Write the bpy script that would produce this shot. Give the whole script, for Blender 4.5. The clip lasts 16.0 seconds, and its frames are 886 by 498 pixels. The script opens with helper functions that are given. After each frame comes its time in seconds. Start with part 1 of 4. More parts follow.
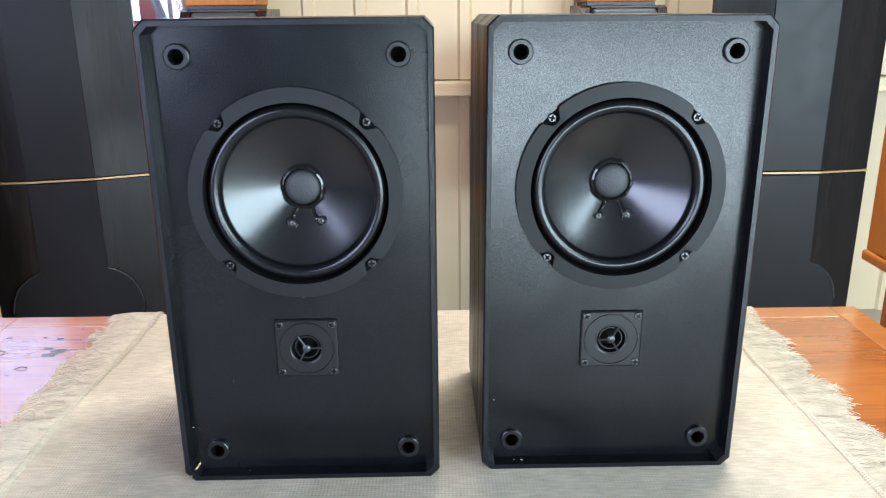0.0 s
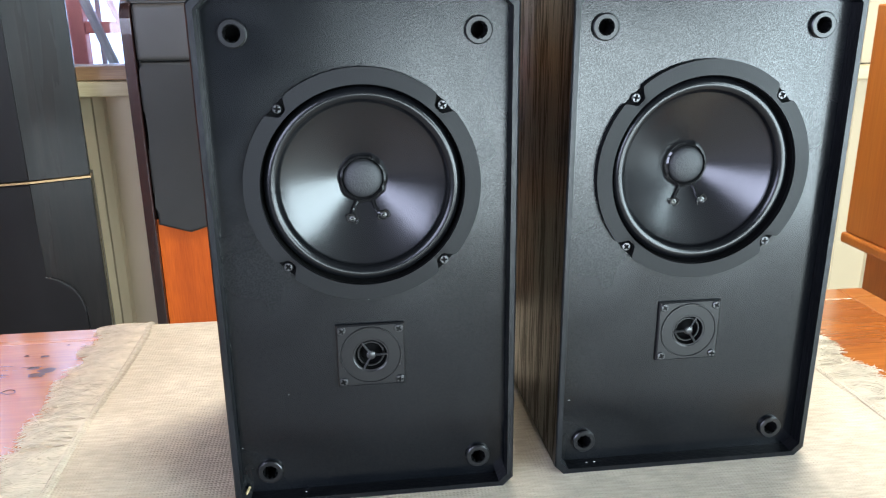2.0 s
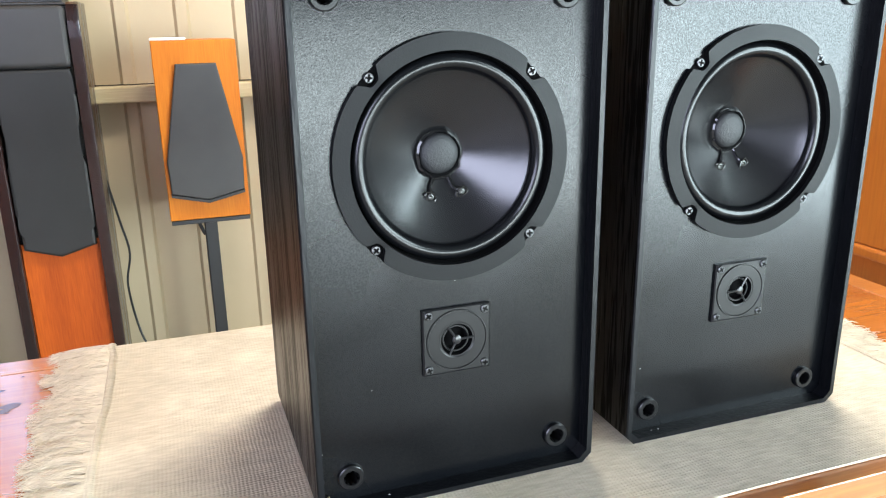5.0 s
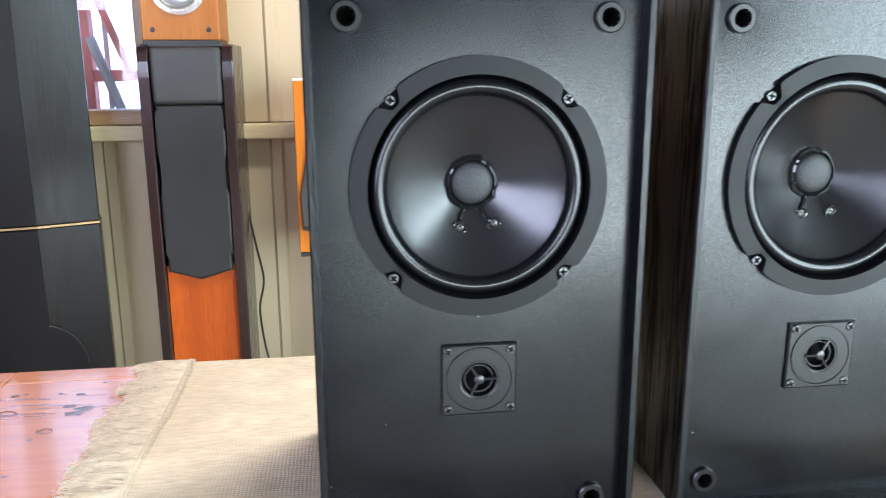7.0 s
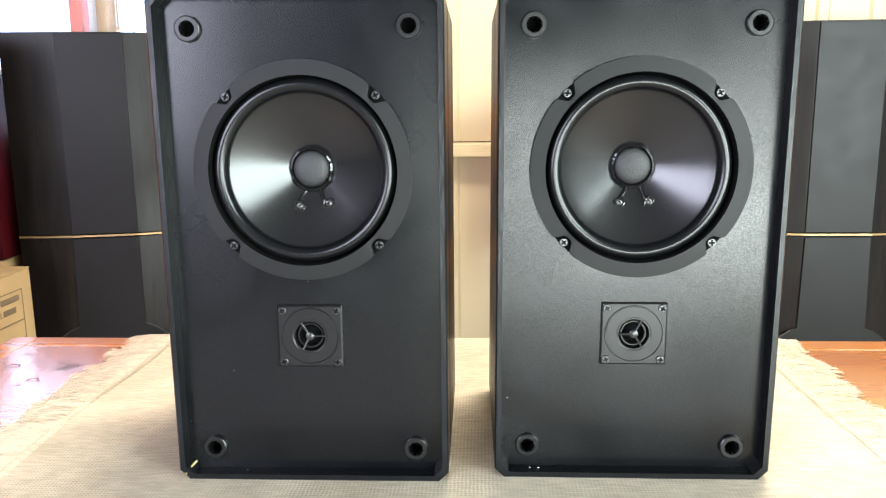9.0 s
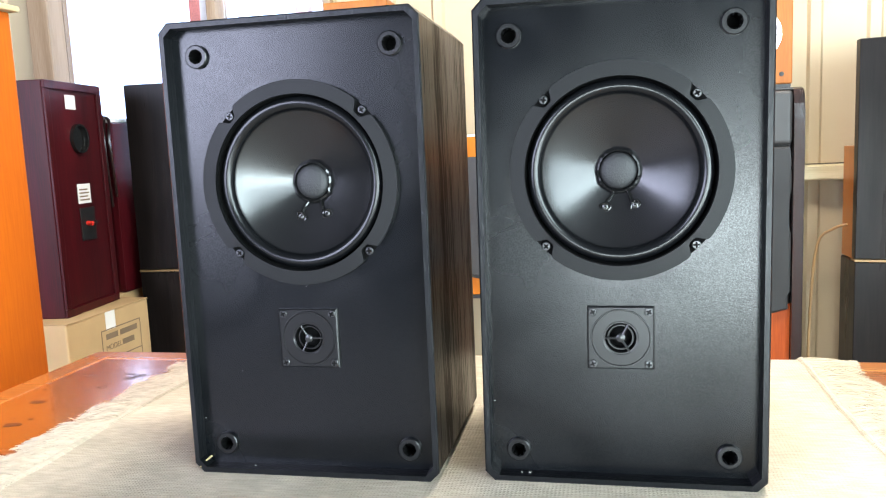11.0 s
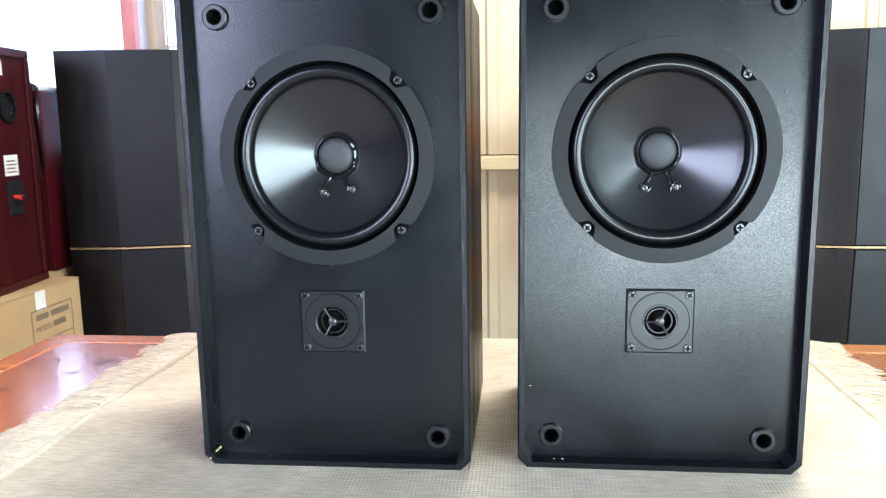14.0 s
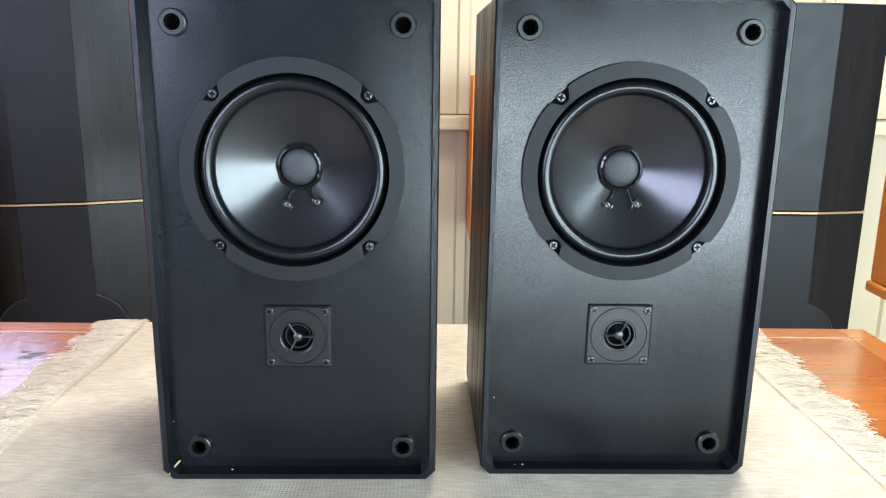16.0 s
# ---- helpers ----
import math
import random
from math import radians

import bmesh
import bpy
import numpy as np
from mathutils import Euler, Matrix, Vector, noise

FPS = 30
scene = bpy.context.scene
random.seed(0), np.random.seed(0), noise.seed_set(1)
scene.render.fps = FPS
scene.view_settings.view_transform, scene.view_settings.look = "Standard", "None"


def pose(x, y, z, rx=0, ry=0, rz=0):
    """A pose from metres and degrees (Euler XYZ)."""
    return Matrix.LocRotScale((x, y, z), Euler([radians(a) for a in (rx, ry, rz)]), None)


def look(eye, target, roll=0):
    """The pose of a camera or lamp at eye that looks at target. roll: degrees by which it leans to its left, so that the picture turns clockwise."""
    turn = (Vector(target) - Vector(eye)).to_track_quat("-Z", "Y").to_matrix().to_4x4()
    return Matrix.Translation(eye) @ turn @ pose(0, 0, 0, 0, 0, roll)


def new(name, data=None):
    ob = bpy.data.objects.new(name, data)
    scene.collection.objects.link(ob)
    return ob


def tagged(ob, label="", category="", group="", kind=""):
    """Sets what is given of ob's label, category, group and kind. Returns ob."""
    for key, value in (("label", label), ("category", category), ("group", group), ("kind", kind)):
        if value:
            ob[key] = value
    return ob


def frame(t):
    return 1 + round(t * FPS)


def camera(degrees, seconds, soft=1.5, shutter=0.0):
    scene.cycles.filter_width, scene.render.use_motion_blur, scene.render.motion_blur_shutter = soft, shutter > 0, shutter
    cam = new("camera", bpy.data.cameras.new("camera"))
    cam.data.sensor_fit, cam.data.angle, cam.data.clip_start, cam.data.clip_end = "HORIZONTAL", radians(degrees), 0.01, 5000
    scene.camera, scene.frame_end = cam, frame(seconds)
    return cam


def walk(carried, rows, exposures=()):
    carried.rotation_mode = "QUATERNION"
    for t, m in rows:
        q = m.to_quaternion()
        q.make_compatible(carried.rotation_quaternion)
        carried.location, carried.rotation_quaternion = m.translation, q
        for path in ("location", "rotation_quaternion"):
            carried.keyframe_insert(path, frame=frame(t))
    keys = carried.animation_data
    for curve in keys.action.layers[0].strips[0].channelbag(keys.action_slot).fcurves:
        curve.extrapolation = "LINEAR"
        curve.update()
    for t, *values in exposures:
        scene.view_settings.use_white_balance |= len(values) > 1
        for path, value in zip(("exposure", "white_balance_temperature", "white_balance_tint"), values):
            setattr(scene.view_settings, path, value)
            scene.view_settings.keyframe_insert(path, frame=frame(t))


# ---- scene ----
cam = camera(59.2, 16.0, soft=1.15, shutter=0.35)
PATH = [
    (0, (0.011, -0.004, 1.224), (0.026, 1.908, 0.639), -0.6),
    (0.5, (-0.02, 0.0, 1.216), (0.032, 1.91, 0.626), -0.5),
    (1, (-0.055, 0.021, 1.213), (0.047, 1.927, 0.617), -0.4),
    (1.5, (-0.093, 0.044, 1.207), (0.065, 1.949, 0.618), -0.5),
    (2, (-0.13, 0.06, 1.205), (0.085, 1.958, 0.611), -0.7),
    (2.5, (-0.165, 0.064, 1.201), (0.103, 1.954, 0.604), -1.0),
    (3, (-0.21, 0.085, 1.185), (0.124, 1.963, 0.587), -1.2),
    (3.5, (-0.259, 0.121, 1.175), (0.13, 1.99, 0.579), -1.6),
    (3.7, (-0.289, 0.126, 1.176), (0.16, 1.981, 0.576), -1.7),
    (5.8, (-0.343, 0.13, 1.145), (0.292, 1.947, 0.602), -1.1),
    (6, (-0.334, 0.144, 1.138), (0.217, 1.994, 0.613), -1.1),
    (6.5, (-0.301, 0.158, 1.139), (0.029, 2.075, 0.674), -0.7),
    (7, (-0.231, 0.128, 1.147), (0.022, 2.061, 0.701), -0.3),
    (7.5, (-0.141, 0.102, 1.148), (0.024, 2.047, 0.715), 0.3),
    (8, (-0.062, 0.071, 1.139), (0.015, 2.027, 0.725), 0.3),
    (8.5, (-0.007, 0.028, 1.127), (-0.016, 1.99, 0.741), -0.0),
    (9, (0.044, 0.006, 1.118), (-0.057, 1.969, 0.749), -0.6),
    (9.2, (0.066, 0.004, 1.117), (-0.072, 1.968, 0.762), -1.0),
    (11.3, (0.184, -0.011, 1.076), (-0.252, 1.925, 0.825), -2.7),
    (11.5, (0.181, -0.011, 1.07), (-0.259, 1.925, 0.823), -2.9),
    (12, (0.174, -0.002, 1.066), (-0.274, 1.933, 0.831), -3.2),
    (12.5, (0.166, 0.0, 1.064), (-0.274, 1.938, 0.833), -3.2),
    (13, (0.153, -0.003, 1.068), (-0.256, 1.94, 0.831), -2.9),
    (13.5, (0.111, 0.0, 1.07), (-0.243, 1.952, 0.821), -2.4),
    (14, (0.066, 0.004, 1.083), (-0.151, 1.967, 0.771), -1.0),
    (14.5, (0.033, 0.008, 1.104), (-0.076, 1.969, 0.726), 0.5),
    (15, (0.013, 0.002, 1.126), (-0.009, 1.955, 0.694), 1.2),
    (15.5, (0.009, 0.012, 1.139), (0.024, 1.961, 0.692), 1.1),
    (16, (0.003, 0.015, 1.153), (0.037, 1.961, 0.693), 0.8),
]
EXPOSURES = [(0, 0.02, 5850, 10), (1.5, 0.08, 5950, 10), (3.5, 0.24, 6450, 10), (6.5, 0.14, 6150, 10), (7, 0.2, 6150, 10), (7.5, 0.45, 6450, 10), (8, 0.52, 6850, 10), (9, 0.48, 6850, 10), (12.5, 0.36, 5950, 10), (14.5, 0.36, 5950, 10), (16, 0.18, 5950, 10)]
walk(cam, [(t, look(eye, target, roll)) for t, eye, target, roll in PATH], EXPOSURES)

# ---- world and light ----
world = bpy.data.worlds.new("sky")
scene.world = world
world.use_nodes = True
wn, wl = world.node_tree.nodes, world.node_tree.links
sky = wn.new("ShaderNodeTexSky")
sky.sky_type = "NISHITA"
sky.sun_disc = False
sky.sun_elevation, sky.sun_rotation = radians(48), radians(200)
wn["Background"].inputs["Strength"].default_value = 0.1
wl.new(sky.outputs["Color"], wn["Background"].inputs["Color"])


def area_lamp(name, eye, target, w, h, watts, colour):
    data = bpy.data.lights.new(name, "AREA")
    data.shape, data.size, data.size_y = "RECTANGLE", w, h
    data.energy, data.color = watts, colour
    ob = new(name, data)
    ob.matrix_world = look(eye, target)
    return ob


# daylight of unseen side windows and a roof light, lamps hung inside the room
area_lamp("window_light_right", (3.1, -1.95, 1.5), (0.6, 0.2, 1.2), 2.1, 2.9, 365, (0.80, 0.965, 1.0))
area_lamp("window_light_left", (-2.4, -2.4, 1.85), (-0.4, 0.0, 1.3), 2.3, 2.1, 225, (0.74, 0.78, 1.0))
# added low fill behind the camera, brightens the lower speaker fronts
area_lamp("low_front_fill", (1.6, -3.3, 0.58), (1.3, 0.0, 0.8), 3.0, 1.1, 210, (0.86, 0.985, 1.0))
area_lamp("skylight", (0.6, 1.6, 3.38), (0.6, 1.6, 0.0), 1.2, 0.4, 118, (1.0, 0.94, 0.84))


# ---- materials ----
def mat(name, base, rough=0.5, metal=0.0, vary=0.15, scale=8.0, grain=None, bump=0.0, bump_scale=200.0, coat=0.0, dirt=None, spec=0.5, stretch=(1, 1, 1), rough_vary=0.08):
    m = bpy.data.materials.new(name)
    m.use_nodes = True
    n, l = m.node_tree.nodes, m.node_tree.links
    p = n["Principled BSDF"]
    p.inputs["Roughness"].default_value, p.inputs["Metallic"].default_value = rough, metal
    p.inputs["Coat Weight"].default_value, p.inputs["Specular IOR Level"].default_value = coat, spec
    p.inputs["Coat Roughness"].default_value = 0.12
    tc = n.new("ShaderNodeTexCoord")
    mp = n.new("ShaderNodeMapping")
    mp.inputs["Scale"].default_value = stretch
    l.new(tc.outputs["Object"], mp.inputs["Vector"])
    no = n.new("ShaderNodeTexNoise")
    no.inputs["Scale"].default_value, no.inputs["Detail"].default_value = scale, 6.0
    l.new(mp.outputs["Vector"], no.inputs["Vector"])
    ramp = n.new("ShaderNodeValToRGB")
    ramp.color_ramp.elements[0].position, ramp.color_ramp.elements[1].position = 0.3, 0.7
    lo = [c * (1 - vary) for c in base]
    hi = [min(1, c * (1 + vary)) for c in base]
    if grain:
        lo = grain
        hi = base
    ramp.color_ramp.elements[0].color, ramp.color_ramp.elements[1].color = (*lo, 1), (*hi, 1)
    l.new(no.outputs["Fac"], ramp.inputs["Fac"])
    colour = ramp.outputs["Color"]
    if dirt:
        d = n.new("ShaderNodeTexNoise")
        d.inputs["Scale"].default_value, d.inputs["Detail"].default_value = dirt[1], 3.0
        l.new(tc.outputs["Object"], d.inputs["Vector"])
        dr = n.new("ShaderNodeValToRGB")
        dr.color_ramp.elements[0].position, dr.color_ramp.elements[1].position = dirt[2], dirt[2] + 0.12
        l.new(d.outputs["Fac"], dr.inputs["Fac"])
        mx = n.new("ShaderNodeMix")
        mx.data_type = "RGBA"
        l.new(dr.outputs["Color"], mx.inputs[0])
        l.new(colour, mx.inputs[6])
        mx.inputs[7].default_value = (*dirt[0], 1)
        colour = mx.outputs[2]
    l.new(colour, p.inputs["Base Color"])
    if rough_vary:
        r2 = n.new("ShaderNodeTexNoise")
        r2.inputs["Scale"].default_value = 14.0
        l.new(tc.outputs["Object"], r2.inputs["Vector"])
        mr = n.new("ShaderNodeMapRange")
        mr.inputs["To Min"].default_value, mr.inputs["To Max"].default_value = max(0.02, rough - rough_vary), min(1, rough + rough_vary)
        l.new(r2.outputs["Fac"], mr.inputs["Value"])
        l.new(mr.outputs["Result"], p.inputs["Roughness"])
    if bump:
        b = n.new("ShaderNodeTexNoise")
        b.inputs["Scale"].default_value, b.inputs["Detail"].default_value = bump_scale, 3.0
        l.new(mp.outputs["Vector"], b.inputs["Vector"])
        bp = n.new("ShaderNodeBump")
        bp.inputs["Strength"].default_value, bp.inputs["Distance"].default_value = bump, 0.25 / bump_scale
        l.new(b.outputs["Fac"], bp.inputs["Height"])
        l.new(bp.outputs["Normal"], p.inputs["Normal"])
    return m


def wood(name, light, dark, rough, coat=0.0, along="z", rings=9.0, dist=4.0, bump=0.12, fine=1.0, spec=0.5, pores=0.55, ramp_at=(0.6, 0.95)):
    """Long streaks of grain along one axis."""
    s = {"x": (0.06, 1, 1), "y": (1, 0.06, 1), "z": (1, 1, 0.06)}[along]
    m = bpy.data.materials.new(name)
    m.use_nodes = True
    n, l = m.node_tree.nodes, m.node_tree.links
    p = n["Principled BSDF"]
    p.inputs["Coat Weight"].default_value, p.inputs["Coat Roughness"].default_value = coat, 0.1
    p.inputs["Specular IOR Level"].default_value = spec
    tc, mp = n.new("ShaderNodeTexCoord"), n.new("ShaderNodeMapping")
    mp.inputs["Scale"].default_value = s
    l.new(tc.outputs["Object"], mp.inputs["Vector"])
    big = n.new("ShaderNodeTexNoise")
    big.inputs["Scale"].default_value, big.inputs["Detail"].default_value, big.inputs["Distortion"].default_value = rings * 1.5, 4.0, dist * 0.2
    fin = n.new("ShaderNodeTexNoise")
    fin.inputs["Scale"].default_value, fin.inputs["Detail"].default_value = 230.0 * fine, 3.0
    for t in (big, fin):
        l.new(mp.outputs["Vector"], t.inputs["Vector"])
    add = n.new("ShaderNodeMath")
    add.operation = "ADD"
    half = n.new("ShaderNodeMath")
    half.operation = "MULTIPLY"
    half.inputs[1].default_value = pores
    l.new(fin.outputs["Fac"], half.inputs[0])
    l.new(big.outputs["Fac"], add.inputs[0])
    l.new(half.outputs[0], add.inputs[1])
    ramp = n.new("ShaderNodeValToRGB")
    ramp.color_ramp.elements[0].position, ramp.color_ramp.elements[1].position = ramp_at
    ramp.color_ramp.elements[0].color, ramp.color_ramp.elements[1].color = (*dark, 1), (*light, 1)
    l.new(add.outputs[0], ramp.inputs["Fac"])
    l.new(ramp.outputs["Color"], p.inputs["Base Color"])
    mr = n.new("ShaderNodeMapRange")
    mr.inputs["To Min"].default_value, mr.inputs["To Max"].default_value = rough + 0.1, max(0.03, rough - 0.06)
    l.new(big.outputs["Fac"], mr.inputs["Value"])
    l.new(mr.outputs["Result"], p.inputs["Roughness"])
    bp = n.new("ShaderNodeBump")
    bp.inputs["Strength"].default_value, bp.inputs["Distance"].default_value = bump, 0.0004
    l.new(fin.outputs["Fac"], bp.inputs["Height"])
    l.new(bp.outputs["Normal"], p.inputs["Normal"])
    return m


def weave(name, base, rough, pitch, strength, spec=0.5, vary=0.12, dirt=None):
    """Two crossed sets of threads as relief."""
    m = mat(name, base, rough, vary=vary, scale=30.0, spec=spec, dirt=dirt)
    n, l = m.node_tree.nodes, m.node_tree.links
    tc = n.new("ShaderNodeTexCoord")
    waves = []
    for ax in ("X", "Z" if name.startswith("cone") else "Y"):
        w = n.new("ShaderNodeTexWave")
        w.bands_direction = ax
        w.inputs["Scale"].default_value, w.inputs["Distortion"].default_value, w.inputs["Detail"].default_value = 0.314 / pitch, 0.5 if name.startswith("cone") else 2.6, 2.0
        l.new(tc.outputs["Object"], w.inputs["Vector"])
        waves.append(w)
    mul = n.new("ShaderNodeMath")
    mul.operation = "MULTIPLY"
    l.new(waves[0].outputs["Fac"], mul.inputs[0])
    l.new(waves[1].outputs["Fac"], mul.inputs[1])
    bp = n.new("ShaderNodeBump")
    bp.inputs["Strength"].default_value, bp.inputs["Distance"].default_value = strength, pitch * 0.2
    l.new(mul.outputs[0], bp.inputs["Height"])
    l.new(bp.outputs["Normal"], n["Principled BSDF"].inputs["Normal"])
    return m


M_BAFFLE = mat("black_textured_paint", (0.0030, 0.0036, 0.0046), 0.26, grain=(0.0013, 0.0017, 0.0024), scale=5.0, spec=0.38)
# leather-like grain, and rubbed and smudged patches on the front panels
bn, bl = M_BAFFLE.node_tree.nodes, M_BAFFLE.node_tree.links
bt = bn.new("ShaderNodeTexCoord")
smudge = bn.new("ShaderNodeTexNoise")
smudge.inputs["Scale"].default_value, smudge.inputs["Detail"].default_value, smudge.inputs["Distortion"].default_value = 7.0, 4.0, 0.8
sr = bn.new("ShaderNodeMapRange")
sr.inputs["From Min"].default_value, sr.inputs["From Max"].default_value = 0.36, 0.70
sr.inputs["To Min"].default_value, sr.inputs["To Max"].default_value = 0.185, 0.30
pits = bn.new("ShaderNodeTexVoronoi")
pits.inputs["Scale"].default_value = 620.0
grit = bn.new("ShaderNodeTexNoise")
grit.inputs["Scale"].default_value, grit.inputs["Detail"].default_value = 640.0, 2.0
for q in (smudge, pits, grit):
    bl.new(bt.outputs["Object"], q.inputs["Vector"])
relief = bn.new("ShaderNodeMath")
relief.operation = "MULTIPLY_ADD"
relief.inputs[1].default_value = 0.6
bl.new(pits.outputs["Distance"], relief.inputs[0])
bl.new(grit.outputs["Fac"], relief.inputs[2])
bb = bn.new("ShaderNodeBump")
bb.inputs["Strength"].default_value, bb.inputs["Distance"].default_value = 0.11, 0.0004
bl.new(relief.outputs[0], bb.inputs["Height"])
bl.new(bb.outputs["Normal"], bn["Principled BSDF"].inputs["Normal"])
sparkle = bn.new("ShaderNodeMapRange")
sparkle.inputs["From Min"].default_value, sparkle.inputs["From Max"].default_value = 0.34, 0.66
sparkle.inputs["To Min"].default_value, sparkle.inputs["To Max"].default_value = 0.25, 0.40
bl.new(grit.outputs["Fac"], sparkle.inputs["Value"])
bl.new(sparkle.outputs["Result"], bn["Principled BSDF"].inputs["Specular IOR Level"])
bl.new(smudge.outputs["Fac"], sr.inputs["Value"])
bl.new(sr.outputs["Result"], bn["Principled BSDF"].inputs["Roughness"])
# brown of the light grain also carries warm reflections from the room
M_ASH = wood("black_ash_veneer", (0.11, 0.062, 0.027), (0.002, 0.0017, 0.0015), 0.34, along="z", rings=16.0, bump=1.0, fine=1.25, pores=1.1, ramp_at=(1.0, 1.2))
# open pores of the veneer break up its sheen
an, al = M_ASH.node_tree.nodes, M_ASH.node_tree.links
grain_sum = [q for q in an if q.type == "MATH" and q.operation == "ADD"][0]
ag = an.new("ShaderNodeMapRange")
ag.inputs["From Min"].default_value, ag.inputs["From Max"].default_value = 0.98, 1.12
ag.inputs["To Min"].default_value, ag.inputs["To Max"].default_value = 0.04, 0.52
al.new(grain_sum.outputs[0], ag.inputs["Value"])
al.new(ag.outputs["Result"], an["Principled BSDF"].inputs["Specular IOR Level"])
M_RIM = mat("worn_black_edge", (0.0035, 0.004, 0.005), 0.34, vary=0.4, scale=60.0, bump=0.6, bump_scale=260.0, dirt=((0.055, 0.062, 0.075), 190.0, 0.70), stretch=(1, 1, 0.25), spec=0.26)
M_GASKET = mat("charcoal_gasket", (0.0036, 0.0038, 0.004), 0.5, bump=0.3, bump_scale=600.0, spec=0.22)
M_SURROUND = mat("black_rubber_surround", (0.003, 0.0033, 0.0038), 0.24, spec=0.33, rough_vary=0.04)
M_CONE = weave("cone_woven_black", (0.005, 0.005, 0.0055), 0.25, 0.0014, 0.06, spec=0.58, vary=0.1)
kn, kl = M_CONE.node_tree.nodes, M_CONE.node_tree.links
thread = [q for q in kn if q.type == "MATH" and q.operation == "MULTIPLY"][0]
km = kn.new("ShaderNodeMapRange")
km.inputs["To Min"].default_value, km.inputs["To Max"].default_value = 0.27, 0.19
kl.new(thread.outputs[0], km.inputs["Value"])
kl.new(km.outputs["Result"], kn["Principled BSDF"].inputs["Roughness"])
M_CAP = mat("grey_felt_cap", (0.010, 0.0103, 0.011), 0.6, bump=1.0, bump_scale=520.0)
M_GLUE = mat("black_glossy_glue", (0.006, 0.006, 0.006), 0.1, rough_vary=0.03)
M_TIN = mat("tinned_eyelet", (0.09, 0.09, 0.088), 0.35, metal=1.0)
M_PLASTIC = mat("black_moulded_plastic", (0.0045, 0.0045, 0.005), 0.3, bump=0.05, bump_scale=700.0, rough_vary=0.05, spec=0.36)
M_SCREW = mat("black_steel_screw", (0.085, 0.085, 0.088), 0.34, metal=1.0)
M_VANE = mat("grey_moulded_plastic", (0.012, 0.012, 0.0125), 0.3)
# black without sheen: paints the shade in slots, bores, throat, dome and basket
M_SHADE = mat("recess_shade_black", (0.0015, 0.0015, 0.0015), 0.9, spec=0.08)
M_CHIP = mat("bare_wood_chip", (0.42, 0.32, 0.17), 0.8)
M_SPECK = mat("pale_dust_speck", (0.3, 0.3, 0.28), 0.8)
M_CLOTH = weave("off_white_woven_cotton", (0.57, 0.495, 0.38), 0.92, 0.0038, 0.75, spec=0.06, vary=0.1, dirt=((0.50, 0.43, 0.325), 6.0, 0.56))
# slubs: uneven threads running along the runner, lighter and darker
cn, cl = M_CLOTH.node_tree.nodes, M_CLOTH.node_tree.links
cp = cn["Principled BSDF"]
cloth_base = cp.inputs["Base Color"].links[0].from_socket
cm = cn.new("ShaderNodeMapping")
cm.inputs["Scale"].default_value = (55.0, 270.0, 1.0)
ct = cn.new("ShaderNodeTexCoord")
cl.new(ct.outputs["Object"], cm.inputs["Vector"])
slub = cn.new("ShaderNodeTexNoise")
slub.inputs["Scale"].default_value, slub.inputs["Detail"].default_value = 1.0, 3.0
cl.new(cm.outputs["Vector"], slub.inputs["Vector"])
cr = cn.new("ShaderNodeMapRange")
cr.inputs["From Min"].default_value, cr.inputs["From Max"].default_value = 0.3, 0.7
cr.inputs["To Min"].default_value, cr.inputs["To Max"].default_value = 0.85, 1.06
cl.new(slub.outputs["Fac"], cr.inputs["Value"])
cx = cn.new("ShaderNodeVectorMath")
cx.operation = "SCALE"
cl.new(cloth_base, cx.inputs[0])
cl.new(cr.outputs["Result"], cx.inputs["Scale"])
cl.new(cx.outputs["Vector"], cp.inputs["Base Color"])
cb = cn.new("ShaderNodeBump")
cb.inputs["Strength"].default_value, cb.inputs["Distance"].default_value = 0.65, 0.001
cl.new(slub.outputs["Fac"], cb.inputs["Height"])
cl.new(cp.inputs["Normal"].links[0].from_socket, cb.inputs["Normal"])
cl.new(cb.outputs["Normal"], cp.inputs["Normal"])
M_FRINGE = mat("cotton_yarn", (0.57, 0.49, 0.365), 0.95, vary=0.14, scale=60.0, spec=0.03)
M_TABLE = wood("orange_brown_veneer", (0.40, 0.125, 0.019), (0.25, 0.063, 0.010), 0.24, coat=1.0, along="x", rings=5.0, bump=0.1)
M_TABLE.node_tree.nodes["Principled BSDF"].inputs["Coat Roughness"].default_value = 0.14
M_TABLE_EDGE = wood("honey_wood_edge", (0.46, 0.165, 0.035), (0.30, 0.09, 0.018), 0.26, coat=0.8, along="x", rings=6.0, bump=0.15)
M_WATER = mat("dried_water_stain", (0.10, 0.05, 0.035), 0.2, rough_vary=0.05)
M_WALL = mat("cream_clad_sheet", (0.44, 0.345, 0.215), 0.5, vary=0.05, scale=2.2, bump=0.08, bump_scale=90.0, dirt=((0.39, 0.30, 0.19), 1.3, 0.66))
# near-black walls: the dimness is in the colour, so glossy fronts reflect little
M_PLAIN = mat("darkened_room_wall", (0.045, 0.04, 0.035), 0.7, vary=0.06, scale=1.5)
M_SILL = wood("cream_painted_ledge", (0.56, 0.46, 0.28), (0.44, 0.35, 0.20), 0.45, along="x", rings=4.0)
M_FRAME = wood("brown_window_frame", (0.36, 0.21, 0.10), (0.22, 0.12, 0.06), 0.4, along="x", rings=7.0)
M_POST = wood("brown_window_post", (0.36, 0.25, 0.16), (0.25, 0.16, 0.09), 0.45, along="z", rings=7.0)
